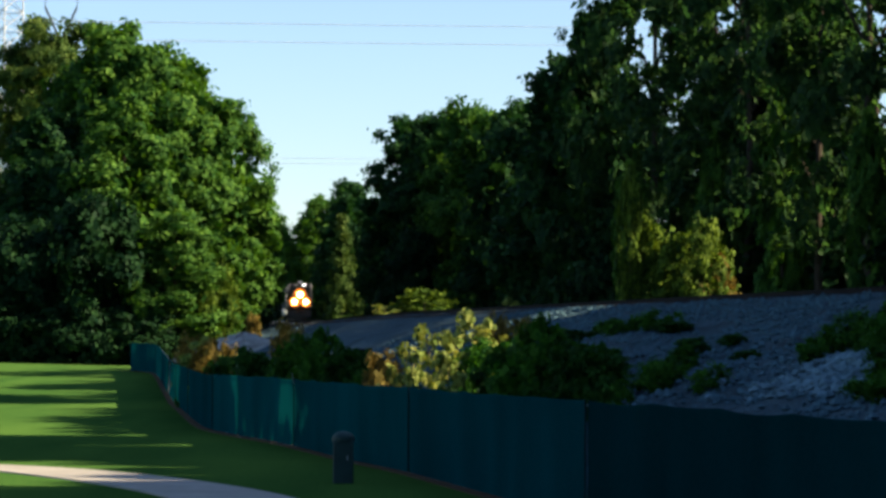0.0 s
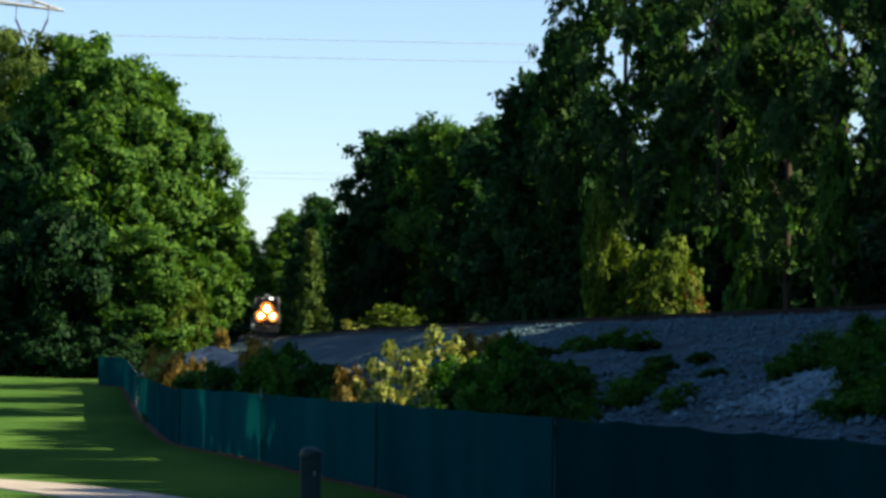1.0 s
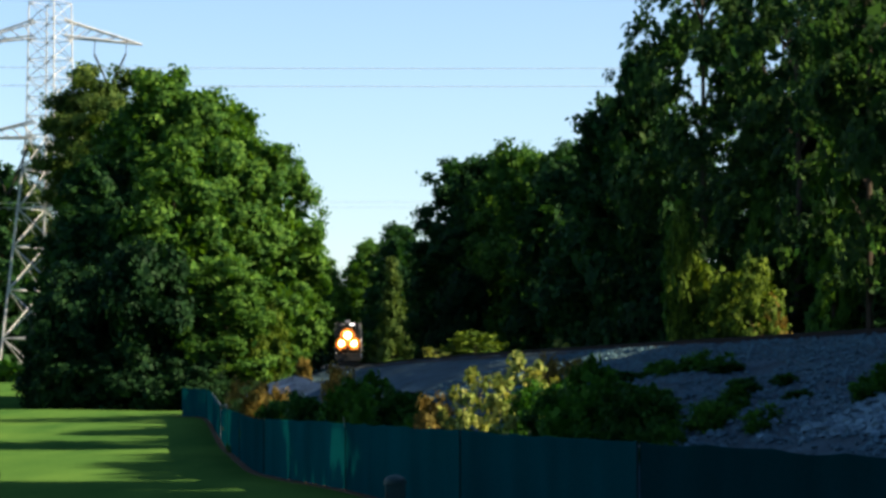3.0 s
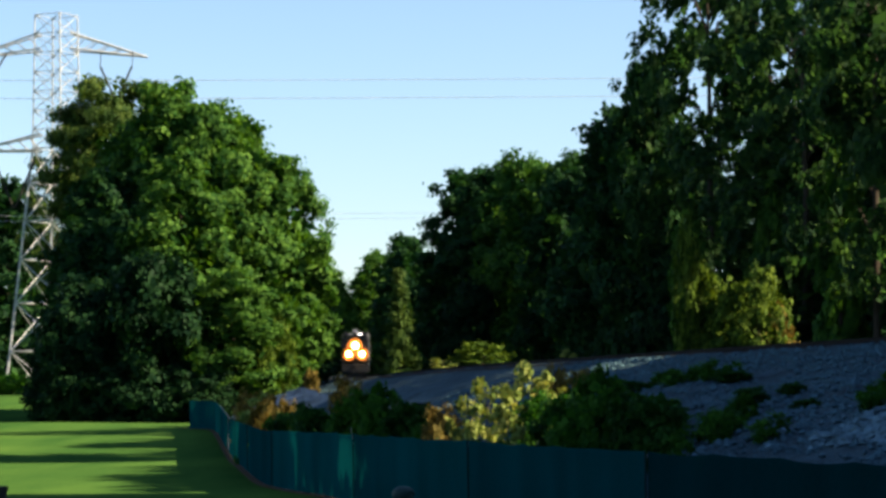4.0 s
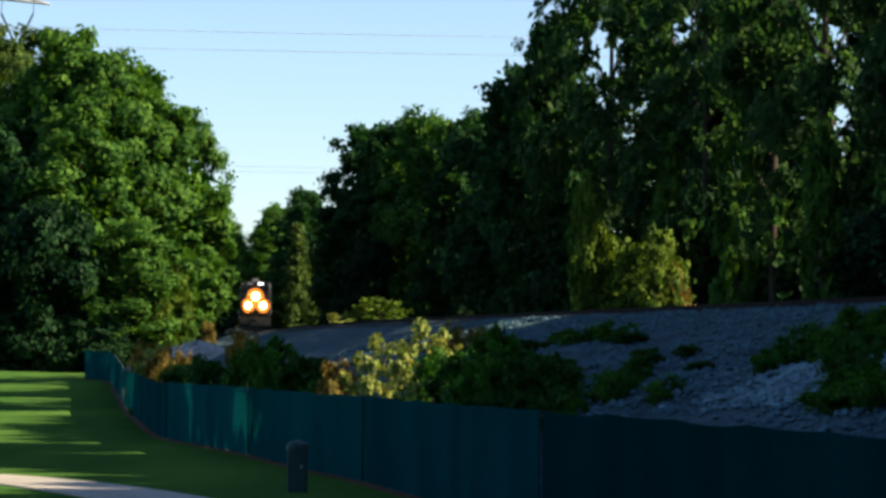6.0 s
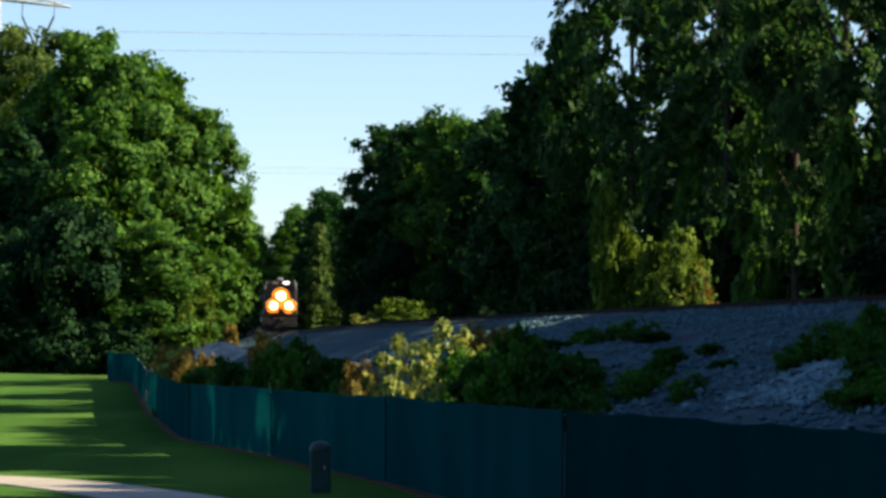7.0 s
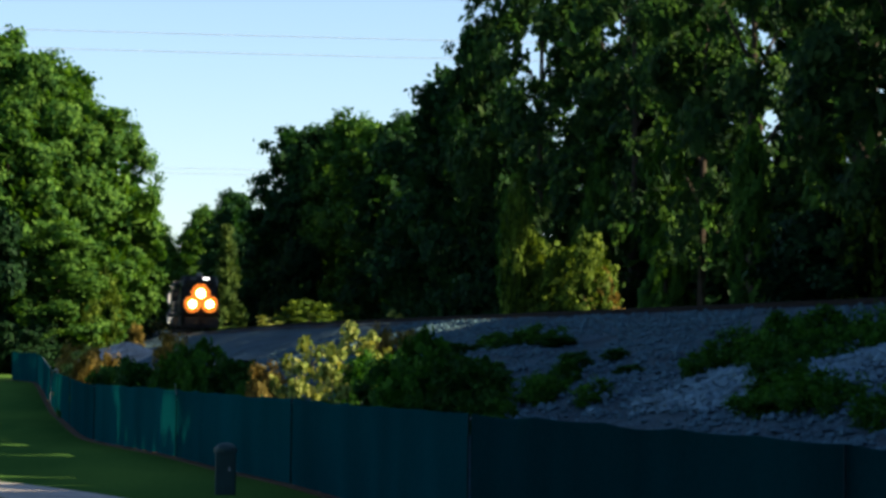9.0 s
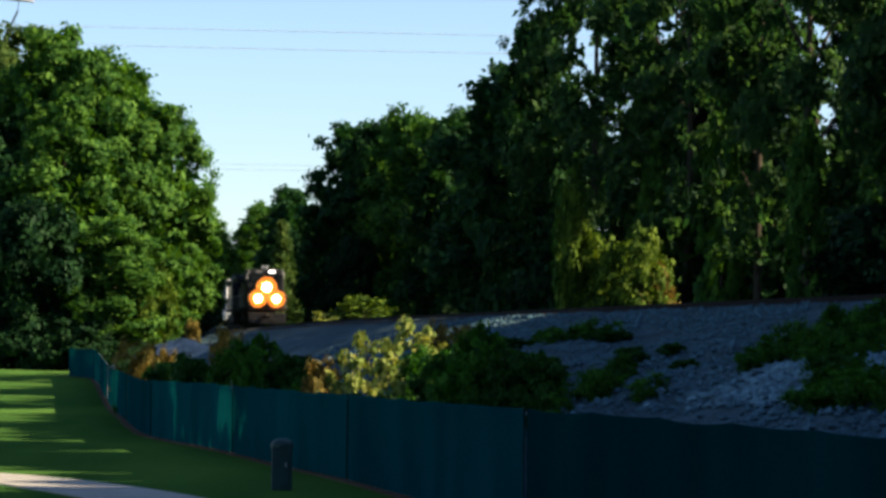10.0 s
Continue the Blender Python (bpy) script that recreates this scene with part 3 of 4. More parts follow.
# unseen tall row added beyond the line beside the viewer: its tops bound the sunlight on the lawn
EDGE = [(48, -5.2), (60, -6.6), (69, -8.2), (92, -11.2), (104, -12.4), (124, -14.3), (148, -16.8), (170, -19.0)]
for k in range(39):
    y = -30.0 + 3.5 * k
    x = max(31.0, 13.5 + (150 - y) * 0.21) + 2.5 * math.sin(y * 1.9)
    row_y = y - (x + 10) * math.tan(radians(SUN_AZ))
    top = (x - ramped(row_y, EDGE)) * 0.69 + 0.5
    if row_y < 51:
        top += 9.0
    elif 70 < row_y < 75.5 or 63.5 < row_y < 66.5:
        top += 4.0
    if 63 < y < 78:
        top = (x - 2.0) * 0.69      # a gap that lets the sun reach the saplings
    put_tree("screen", x, y, top, 4.2, SHADY, "trees beside the viewer")
# unseen trees added to block skylight behind the viewer and sun in the wood's depth
for row in [(7.0, -13.0, 19.0, 5.5), (-3.0, -16.0, 19.0, 5.5), (-13.0, -15.0, 19.0, 5.5), (-23.0, -13.0, 19.0, 5.5), (-33.0, -8.0, 19.0, 5.5), (18.0, -14.0, 20.0, 5.5), (28.0, -16.0, 20.0, 5.5),
            (40.0, 90.0, 24.0, 5.0), (46.0, 96.0, 23.0, 5.4), (48.0, 106.0, 24.0, 5.4), (36.0, 92.0, 24.0, 5.0), (38.0, 102.0, 25.0, 5.0), (40.0, 113.0, 27.0, 5.0)]:
    put_tree("screen", *row, SHADY, "trees beside the viewer")
# pines added so that their high crowns shade the lawn and bank
for row in [(39.0, 61.5, 38.0, 4.4), (38.5, 69.0, 38.0, 4.4), (27.0, 134.8, 25.0, 3.6), (26.0, 116.8, 35.0, 4.6), (25.0, 135.5, 30.0, 4.0)]:
    put_tree("bare", *row, "tall pine with a bare trunk and a high flat crown", RIGHTW)
for row in [(19.4, 130, 15.5, 1.2), (23.6, 111, 13.0, 1.1), (17.4, 142, 15.0, 1.0), (21.5, 118, 14.0, 0.9)]:
    put_tree("column", *row, "vine-covered leafy column at the wood's edge", RIGHTW)

# ---- train ----
def path_pose(y, lift=0.0):
    """The pose of a vehicle whose middle is y metres away on the line; its front is -y."""
    a, b = y - 5.0, y + 5.0
    dx, dy, dz = track_x(a) - track_x(b), a - b, rail_z(a) - rail_z(b)
    yaw = math.degrees(math.atan2(dx, -dy))
    pitch = math.degrees(math.atan2(dz, math.hypot(dx, dy)))
    return pose((track_x(a) + track_x(b)) / 2, y, (rail_z(a) + rail_z(b)) / 2 + lift, -pitch, 0, yaw)


def wheelset(y, parent):
    bm = bmesh.new()
    rod(bm, (-0.95, y, 0.5), (0.95, y, 0.5), 0.09, sides=10)
    for s in (-1, 1):
        rod(bm, (s * 0.68, y, 0.5), (s * 0.82, y, 0.5), 0.5, sides=20)
        rod(bm, (s * 0.66, y, 0.5), (s * 0.69, y, 0.5), 0.53, sides=20)
    part("wheelset", bm, UNDER, parent)


def locomotive():
    """Six-axle freight locomotive, front at -y, rail top at z = 0."""
    root = tagged(new("locomotive"), "dark diesel freight locomotive with three bright headlamps lit", "locomotive")
    L = 22.0
    bm = bmesh.new()
    box(bm, 0, 0, 1.35, 3.0, L - 1.0, 0.3, 0.03)
    box(bm, 0, 0.3, 0.75, 2.5, 6.0, 0.9, 0.12)
    part("frame", bm, UNDER, root)
    bm = bmesh.new()
    box(bm, 0, 2.6, 2.75, 1.85, 15.4, 2.5, 0.12)
    box(bm, 0, 8.2, 3.95, 3.0, 3.6, 0.55, 0.1)
    box(bm, 0, 1.0, 4.1, 1.5, 5.0, 0.3, 0.08)
    part("long_hood", bm, BLACK, root)
    bm = bmesh.new()
    box(bm, 0, -6.6, 2.95, 3.05, 2.9, 2.9, 0.16)
    part("cab", bm, BLACK, root)
    bm = bmesh.new()
    box(bm, 0, -6.5, 4.44, 2.9, 2.9, 0.16, 0.06)
    part("cab_roof", bm, BLACK, root)
    bm = bmesh.new()
    r = bmesh.ops.create_cube(bm, size=1, matrix=Matrix.Translation((0, -9.0, 2.42)) @ Matrix.Diagonal((1.9, 1.95, 1.85, 1)))
    for v in bm.verts:
        if v.co.y < -9.5:
            v.co.x *= 0.8
            if v.co.z > 3:
                v.co.z -= 0.25
    bmesh.ops.bevel(bm, geom=bm.edges[:], offset=0.1, segments=2, affect="EDGES")
    part("nose", bm, BLACK, root)
    for s in (-1, 1):
        bm = bmesh.new()
        box(bm, s * 0.62, -8.075, 3.85, 0.95, 0.05, 0.62, 0.015)
        part("windshield", bm, GLASS, root)
        bm = bmesh.new()
        box(bm, s * 1.53, -6.7, 3.6, 0.04, 1.5, 0.75, 0.015)
        part("side_window", bm, GLASS, root)
        bm = bmesh.new()
        box(bm, s * 0.52, -8.09, 4.32, 0.5, 0.1, 0.2, 0.02)
        part("number_board", bm, NUMBER_LIT if s > 0 else HANDRAIL, root)
        bm = bmesh.new()
        rod(bm, (s * 1.35, -8.2, 4.5), (s * 1.35, -8.2, 4.1), 0.05)
        box(bm, s * 1.45, -8.15, 3.95, 0.16, 0.06, 0.5, 0.02)
        part("mirror", bm, HANDRAIL, root)
        bm = bmesh.new()
        for zz in (1.9, 2.5):
            rod(bm, (s * 1.48, -10.6, zz), (s * 1.48, -8.2, zz), 0.022)
            rod(bm, (s * 1.48, 10.6, zz), (s * 1.48, -4.8, zz), 0.022)
        for k in range(9):
            yy = -4.8 + k * 1.92
            rod(bm, (s * 1.48, yy, 1.5), (s * 1.48, yy, 2.5), 0.022)
        rod(bm, (s * 1.48, -10.6, 1.4), (s * 1.48, -10.6, 2.5), 0.03)
        rod(bm, (s * 1.48, -10.6, 2.5), (s * 0.55, -10.6, 2.5), 0.025)
        part("handrail", bm, HANDRAIL, root)
        bm = bmesh.new()
        for k in range(4):
            box(bm, s * 1.25, -10.75, 0.45 + k * 0.3, 0.55, 0.25, 0.04)
        box(bm, s * 0.97, -10.75, 0.9, 0.03, 0.3, 1.0)
        part("steps", bm, UNDER, root)
        # truck side frames
        for c in (-6.6, 6.6):
            bm = bmesh.new()
            box(bm, s * 1.05, c, 0.62, 0.22, 4.6, 0.35, 0.05)
            for k in (-1.75, 0, 1.75):
                box(bm, s * 1.1, c + k, 0.52, 0.3, 0.5, 0.45, 0.04)
            part("truck_frame", bm, UNDER, root)
    for c in (-6.6, 6.6):
        for k in (-1.75, 0, 1.75):
            wheelset(c + k, root)
    bm = bmesh.new()
    box(bm, 0, -10.85, 0.62, 2.9, 0.12, 0.85, 0.04)
    box(bm, 0, -10.98, 0.38, 2.4, 0.14, 0.4, 0.03)
    part("pilot_plow", bm, BLACK, root)
    bm = bmesh.new()
    box(bm, 0, -11.15, 0.88, 0.28, 0.7, 0.3, 0.04)
    rod(bm, (0.35, -10.95, 0.9), (0.4, -11.1, 0.4), 0.03)
    rod(bm, (-0.35, -10.95, 0.9), (-0.4, -11.1, 0.4), 0.03)
    part("coupler", bm, UNDER, root)
    bm = bmesh.new()
    for k in (-0.18, 0.0, 0.18):
        rod(bm, (k, -6.9, 4.72), (k, -7.5 - abs(k), 4.72), 0.06, 0.1, 8)
    box(bm, 0, -7.0, 4.6, 0.5, 0.2, 0.16, 0.02)
    part("horn", bm, GALV, root)
    # lamps: one twin headlamp on the nose, two ditch lamps on the deck
    for x, z, r, y in ((0.0, 3.05, 0.38, -10.02), (-0.71, 2.15, 0.33, -10.72), (0.71, 2.15, 0.33, -10.72)):
        bm = bmesh.new()
        rod(bm, (x, y + 0.3, z), (x, y - 0.02, z), r * 0.8, r * 1.18, 20)
        if z < 2.5:
            box(bm, x, y + 0.25, z - 0.45, 0.16, 0.2, 0.75, 0.02)
        h = part("headlamp", bm, BLACK, root)
        bm = bmesh.new()
        # lens larger than a real one, to stand in for glare
        bmesh.ops.create_uvsphere(bm, u_segments=20, v_segments=10, radius=r * 0.95, matrix=Matrix.Translation((x, y - 0.24, z)))
        part("lens", bm, LAMP, h, "glowing warm white lens")
        # wide dish added round the lens, imitates the glow about the lamp
        bm = bmesh.new()
        rings = [[bm.verts.new((x + math.cos(k * math.pi / 12) * r * q, y - 0.02 - dy, z + math.sin(k * math.pi / 12) * r * q)) for k in range(24)] for q, dy in ((0.2, 0.0), (0.9, 0.0), (1.6, 0.01), (2.2, 0.03))]
        for p, q in zip(rings, rings[1:]):
            for k in range(24):
                bm.faces.new((p[k], p[(k + 1) % 24], q[(k + 1) % 24], q[k]))
        part("reflector", bm, HALO, h, "added amber dish standing in for the lamp's orange glow")
    return root


def hopper_car():
    root = tagged(new("freight_car"), "weathered light grey covered hopper freight car", "freight car", "cars of the train")
    L = 16.0
    bm = bmesh.new()
    box(bm, 0, 0, 2.85, 3.0, L - 3.0, 2.9, 0.12)
    box(bm, 0, 0, 4.4, 1.6, L - 4.0, 0.25, 0.08)
    part("body", bm, GREY_CAR, root)
    for s in (-1, 1):
        for k in range(9):
            bm = bmesh.new()
            box(bm, s * 1.53, -6 + k * 1.5, 2.85, 0.1, 0.14, 2.8, 0.02)
            part("rib", bm, GREY_CAR, root)
        bm = bmesh.new()
        box(bm, 0, s * (L / 2 - 0.6), 1.2, 3.0, 1.2, 0.3, 0.03)
        for x in (-1.4, 1.4):
            rod(bm, (x, s * (L / 2 - 0.15), 1.2), (x, s * (L / 2 - 1.4), 4.2), 0.07)
            rod(bm, (x, s * (L / 2 - 0.1), 0.6), (x, s * (L / 2 - 0.1), 4.3), 0.07)
        rod(bm, (-1.4, s * (L / 2 - 0.1), 4.3), (1.4, s * (L / 2 - 0.1), 4.3), 0.07)
        part("end_frame", bm, WHITE, root)
        bm = bmesh.new()
        box(bm, 0, s * 3.2, 1.0, 2.2, 3.0, 0.9, 0.2)
        part("discharge_gate", bm, GREY_CAR, root)
        bm = bmesh.new()
        for x in (-1.0, 1.0):
            box(bm, x, s * 5.9, 0.55, 0.2, 2.4, 0.4, 0.05)
        part("truck_frame", bm, UNDER, root)
        for k in (-0.85, 0.85):
            wheelset(s * 5.9 + k, root)
    return root


def rails():
    for s in (-1, 1):
        vs, fs = [], []
        prof = [(-0.07, -0.17), (-0.07, -0.155), (-0.012, -0.14), (-0.012, -0.04), (-0.036, -0.03), (-0.036, 0.0), (0.036, 0.0), (0.036, -0.03), (0.012, -0.04), (0.012, -0.14), (0.07, -0.155), (0.07, -0.17)]
        ys = list(range(12, 430, 3))
        for y in ys:
            for px, pz in prof:
                vs.append((track_x(y) + s * 0.755 + px, y, rail_z(y) + pz))
        w = len(prof)
        for j in range(len(ys) - 1):
            for i in range(w):
                fs.append((j * w + i, j * w + (i + 1) % w, (j + 1) * w + (i + 1) % w, (j + 1) * w + i))
        tagged(quads("rail", vs, fs, STEEL), "long brown steel railway rail", "rail", "rails of the line", kind="structure")
    bm = bmesh.new()
    y = 14.0
    while y < 420:
        box(bm, track_x(y), y, rail_z(y) - 0.27, 2.6, 0.23, 0.18)
        y += 0.55 if y < 230 else 1.1
    tagged(part("railway_ties", bm, TIE), "dark timber ties under the rails", "ties", kind="stuff")


rails()
loco = locomotive()
cars = []
second = copy_thing(loco, Matrix())
for ob in list(second.children_recursive):
    if ob.name.split(".")[0] in ("headlamp", "lens", "reflector"):
        bpy.data.objects.remove(ob)
tagged(second, "dark trailing diesel locomotive coupled behind the first", "locomotive")
cars.append((second, 22.9))
car = hopper_car()
cars.append((car, 42.5))
for i in range(2):
    cars.append((copy_thing(car, Matrix()), 59.2 + 16.7 * i))


def front(t):
    """Distance of the lamps along y at t seconds."""
    return 335.0 - 12.75 * t


def motions():
    times = [i * 0.5 for i in range(21)]
    walk(loco, [(t, path_pose(front(t) + 10.5)) for t in times])
    for ob, back in cars:
        walk(ob, [(t, path_pose(front(t) + 10.5 + back)) for t in times])



# ---- shrubs and weeds on the bank ----
SHRUBS = {
    "green": plant("shrub", 2, 1, "shrub", LEAF_SHRUB, 101, 110, 22, 0.095, 0.03, 13, 70),
    "dark": plant("shrub", 2, 1, "shrub", LEAF_WEEDY, 102, 120, 22, 0.095, 0.03, 14, 110),
    "yellow": plant("sapling", 3, 0.8, "sapling", LEAF_YELLOW, 103, 42, 14, 0.14, 0.03, 12, 0),
    "rust": plant("shrub", 2, 1, "shrub", LEAF_RUST, 104, 90, 20, 0.095, 0.03, 14, 40),
    "weed": plant("weed", 1, 0.6, "sapling", LEAF_SHRUB, 106, 40, 16, 0.075, 0.015, 9, 10),
    "vine": plant("vine_thicket", 6, 2, "shrub", LEAF_LIGHT, 105, 190, 14, 0.17, 0.05, 30, 60),
}
SIZE = {"green": (2, 1), "dark": (2, 1), "yellow": (3, 0.8), "rust": (2, 1), "weed": (1, 0.6), "vine": (6, 2)}
SHRUB_USED = set()


def put_shrub(kind, x, y, top, r, label, category="shrub", group="shrubs on the railway bank"):
    src = SHRUBS[kind]
    g = ground_z(x, y) - 0.06
    m = Matrix.Translation((x, y, g)) @ Matrix.Rotation(len(SHRUB_USED) * 1.7 + x, 4, "Z") @ Matrix.Diagonal((r / SIZE[kind][1], r / SIZE[kind][1], max(0.3, top - g) / SIZE[kind][0], 1))
    if kind in SHRUB_USED:
        ob = copy_thing(src, m)
        ob.matrix_basis = m
    else:
        SHRUB_USED.add(kind)
        ob = src
        ob.matrix_basis = m
    return tagged(ob, label, category, group)


GREEN, DULL, PALE, RUSTY = "green leafy shrub behind the fence", "dark green weedy shrub on the stone slope", "pale yellow-green broad-leaved sapling in sunlight", "shrub with yellow and rust-coloured leaves"
for row in [
    ("rust", -9.3, 125, 3.3, 0.8, RUSTY), ("yellow", -8.8, 123, 3.2, 0.7, PALE), ("rust", -8.2, 122, 3.1, 0.9, RUSTY), ("rust", -7.2, 119, 2.9, 0.7, RUSTY), ("dark", -6.6, 112, 2.45, 1.0, DULL), ("dark", -5.0, 101, 2.6, 0.9, DULL), ("green", -3.4, 97, 3.0, 0.9, GREEN), ("green", -2.4, 95, 3.25, 1.0, GREEN),
    ("rust", -3.9, 104, 3.7, 0.8, RUSTY), ("dark", -1.2, 89, 2.75, 0.8, DULL), ("green", -2.6, 88, 2.5, 0.5, GREEN), ("rust", -0.2, 80, 2.55, 0.6, RUSTY), ("yellow", 0.5, 71, 2.75, 0.4, PALE), ("yellow", 0.1, 69, 2.15, 0.3, PALE), ("yellow", 1.1, 72, 3.25, 0.45, PALE), ("yellow", 1.6, 70, 2.5, 0.4, PALE),
    ("yellow", 1.9, 74, 3.1, 0.5, PALE), ("yellow", 2.5, 77, 3.75, 0.6, PALE), ("yellow", 2.95, 77, 3.5, 0.45, PALE), ("rust", 3.3, 80, 3.7, 0.5, RUSTY), ("green", 2.5, 74, 2.8, 0.7, GREEN), ("dark", 3.2, 70, 2.9, 0.8, DULL), ("green", 3.9, 67, 3.35, 0.8, GREEN), ("dark", 4.5, 65, 2.9, 0.9, DULL),
    ("dark", 5.0, 64, 2.7, 0.7, DULL), ("green", 3.1, 64, 2.4, 0.7, GREEN), ("green", 5.5, 95, 3.55, 1.0, GREEN), ("dark", 6.2, 89, 3.35, 1.0, DULL), ("dark", 5.9, 77, 2.8, 0.9, DULL), ("dark", 5.5, 71, 2.45, 0.9, DULL), ("rust", 5.3, 104, 3.95, 0.6, RUSTY),
    ("green", 7.6, 90, 3.7, 0.6, GREEN), ("green", 8.4, 87, 3.6, 0.7, GREEN), ("dark", 9.2, 85, 3.6, 0.6, DULL),
    ("dark", 6.5, 63.5, 2.1, 0.4, DULL), ("dark", 7.1, 66.5, 2.4, 0.42, DULL), ("green", 7.8, 70, 2.75, 0.42, GREEN), ("dark", 8.4, 73, 3.0, 0.42, DULL), ("dark", 9.4, 72, 3.1, 0.35, DULL), ("dark", 9.1, 67, 2.65, 0.35, DULL),
    ("green", 12.4, 64, 3.9, 0.7, GREEN), ("green", 13.6, 65, 4.1, 0.8, GREEN), ("dark", 12.0, 60, 3.3, 0.6, DULL), ("green", 10.2, 52.5, 2.5, 0.7, GREEN), ("green", 9.7, 49, 2.2, 0.7, GREEN), ("dark", 10.8, 55.5, 2.8, 0.5, DULL),
    ("rust", -9.4, 185, 5.2, 0.55, RUSTY),
]:
    put_shrub(*row)
for row in [("vine", 2.6, 187, 7.2, 1.8, "sunlit green bush beside the railway"), ("yellow", -0.2, 186, 5.9, 0.9, "tuft of pale dry grass beside the railway"), ("yellow", 7.0, 150, 5.7, 0.5, "tuft of pale dry grass beside the railway"), ("vine", 1.2, 188, 6.1, 1.3, "low green bush beside the railway")]:
    put_shrub(*row, group="bushes along the line")
for row in [("vine", -11.75, 189.5, 9.6, 0.8), ("vine", -11.5, 190.5, 8.2, 0.9), ("vine", -12.9, 188, 8.0, 0.9)]:
    put_shrub(*row, "yellow-green vines hanging at the wood's edge", "vines", "vines beside the line")
for row in [("vine", 14.6, 139, 9.6, 1.5), ("vine", 16.2, 138, 9.8, 1.6), ("vine", 12.7, 138.6, 12.8, 0.7), ("vine", 13.4, 139.5, 10.8, 0.7), ("vine", 15.9, 134.6, 8.8, 1.2), ("vine", 15.4, 136, 7.2, 1.5), ("rust", 16.6, 135.5, 7.4, 1.2), ("vine", 24.0, 106, 10.6, 1.2), ("vine", 22.4, 110, 7.6, 1.1)]:
    put_shrub(*row, "yellow-green vine thicket lit at the wood's edge", "vines", "vine thickets at the wood's edge")


# low growth close behind the fence, mostly hidden, added to keep sun off the cloth
for k in range(24):
    y = 58.0 + 1.55 * k
    x = fence_x(y) + 1.0 + 0.15 * math.sin(k * 2.1)
    put_shrub("dark" if k % 3 else "green", x, y, ground_z(x, y) + 1.45 + 0.2 * math.sin(k * 1.3), 0.6, "low shrub added behind the fence to shade its cloth")


def weeds(x, y, rx, ry, count, tall, seed):
    rng = random.Random(seed)
    for _ in range(max(5, int(count * 0.75))):
        a, q = rng.uniform(0, 6.28), math.sqrt(rng.random())
        px, py = x + 1.25 * rx * q * math.cos(a), y + 1.4 * ry * q * math.sin(a)
        h = tall * rng.uniform(0.45, 1.15) * (1.1 - 0.5 * q)
        put_shrub("weed", px, py, ground_z(px, py) + h, rng.uniform(0.22, 0.5), "tall green weed growing between the stones", "weed", "weeds on the railway bank")


for k, row in enumerate([(6.8, 62.5, 0.5, 2.5, 10, 0.7), (8.3, 86, 1.2, 2.0, 12, 0.6), (12.5, 61, 2.2, 1.6, 24, 1.0), (11.2, 60, 0.6, 3.0, 10, 0.8), (9.6, 49, 0.9, 1.6, 14, 0.7), (10.8, 45.5, 0.5, 1.0, 7, 0.7),
                         (-3.5, 97, 2.6, 3.0, 14, 1.1), (-0.5, 82, 1.6, 4.0, 14, 1.0), (4.2, 67, 1.4, 2.5, 12, 1.0), (5.6, 63, 0.9, 2.0, 9, 0.8), (1.6, 71, 1.2, 2.0, 10, 0.9), (-7.5, 116, 1.4, 5.0, 10, 1.0)]):
    weeds(*row, k)


for x, y, top, r in ((-44.5, 270, 6.3, 1.6), (-42.6, 269, 6.0, 1.4), (-41.0, 271, 6.4, 1.5), (-46.5, 271, 6.2, 1.6)):
    put_shrub("green", x, y, top, r, "low green bush below the pylon", "shrub", "bushes below the pylon")


# ---- loose stones on the bank ----
def stones():
    rng = np.random.default_rng(8)
    base = np.array([(1, 0, 0), (-0.8, 0.3, 0), (0, 1, 0.1), (0.2, -0.9, 0), (0, 0.1, 0.8), (0, 0, -0.8)])
    tris = [(0, 2, 4), (2, 1, 4), (1, 3, 4), (3, 0, 4), (2, 0, 5), (1, 2, 5), (3, 1, 5), (0, 3, 5)]
    vs, fs = [], []
    for i in range(24000):
        y = 34 + 90 * rng.random() ** 1.6
        t, r = toe_x(y), rim_x(y)
        x = t + (r - t) * rng.random()
        if noise.noise((x * 0.25, y * 0.12, 9.0)) < -0.25 and rng.random() < 0.8:
            continue
        s = rng.uniform(0.05, 0.13) * (1.35 if rng.random() < 0.1 else 1)
        a = rng.uniform(0, 6.28)
        c, sn = math.cos(a), math.sin(a)
        z = bank_z(x, y)
        k = len(vs)
        sq = rng.uniform(0.6, 1.2, 3)
        for p in base * sq:
            vs.append((x + (p[0] * c - p[1] * sn) * s, y + (p[0] * sn + p[1] * c) * s, z + p[2] * s + s * 0.25))
        fs.extend((k + q[0], k + q[1], k + q[2]) for q in tris)
    tagged(quads("loose_stones", vs, fs, STONE), "loose grey broken stone strewn over the slope", "stones", kind="stuff")


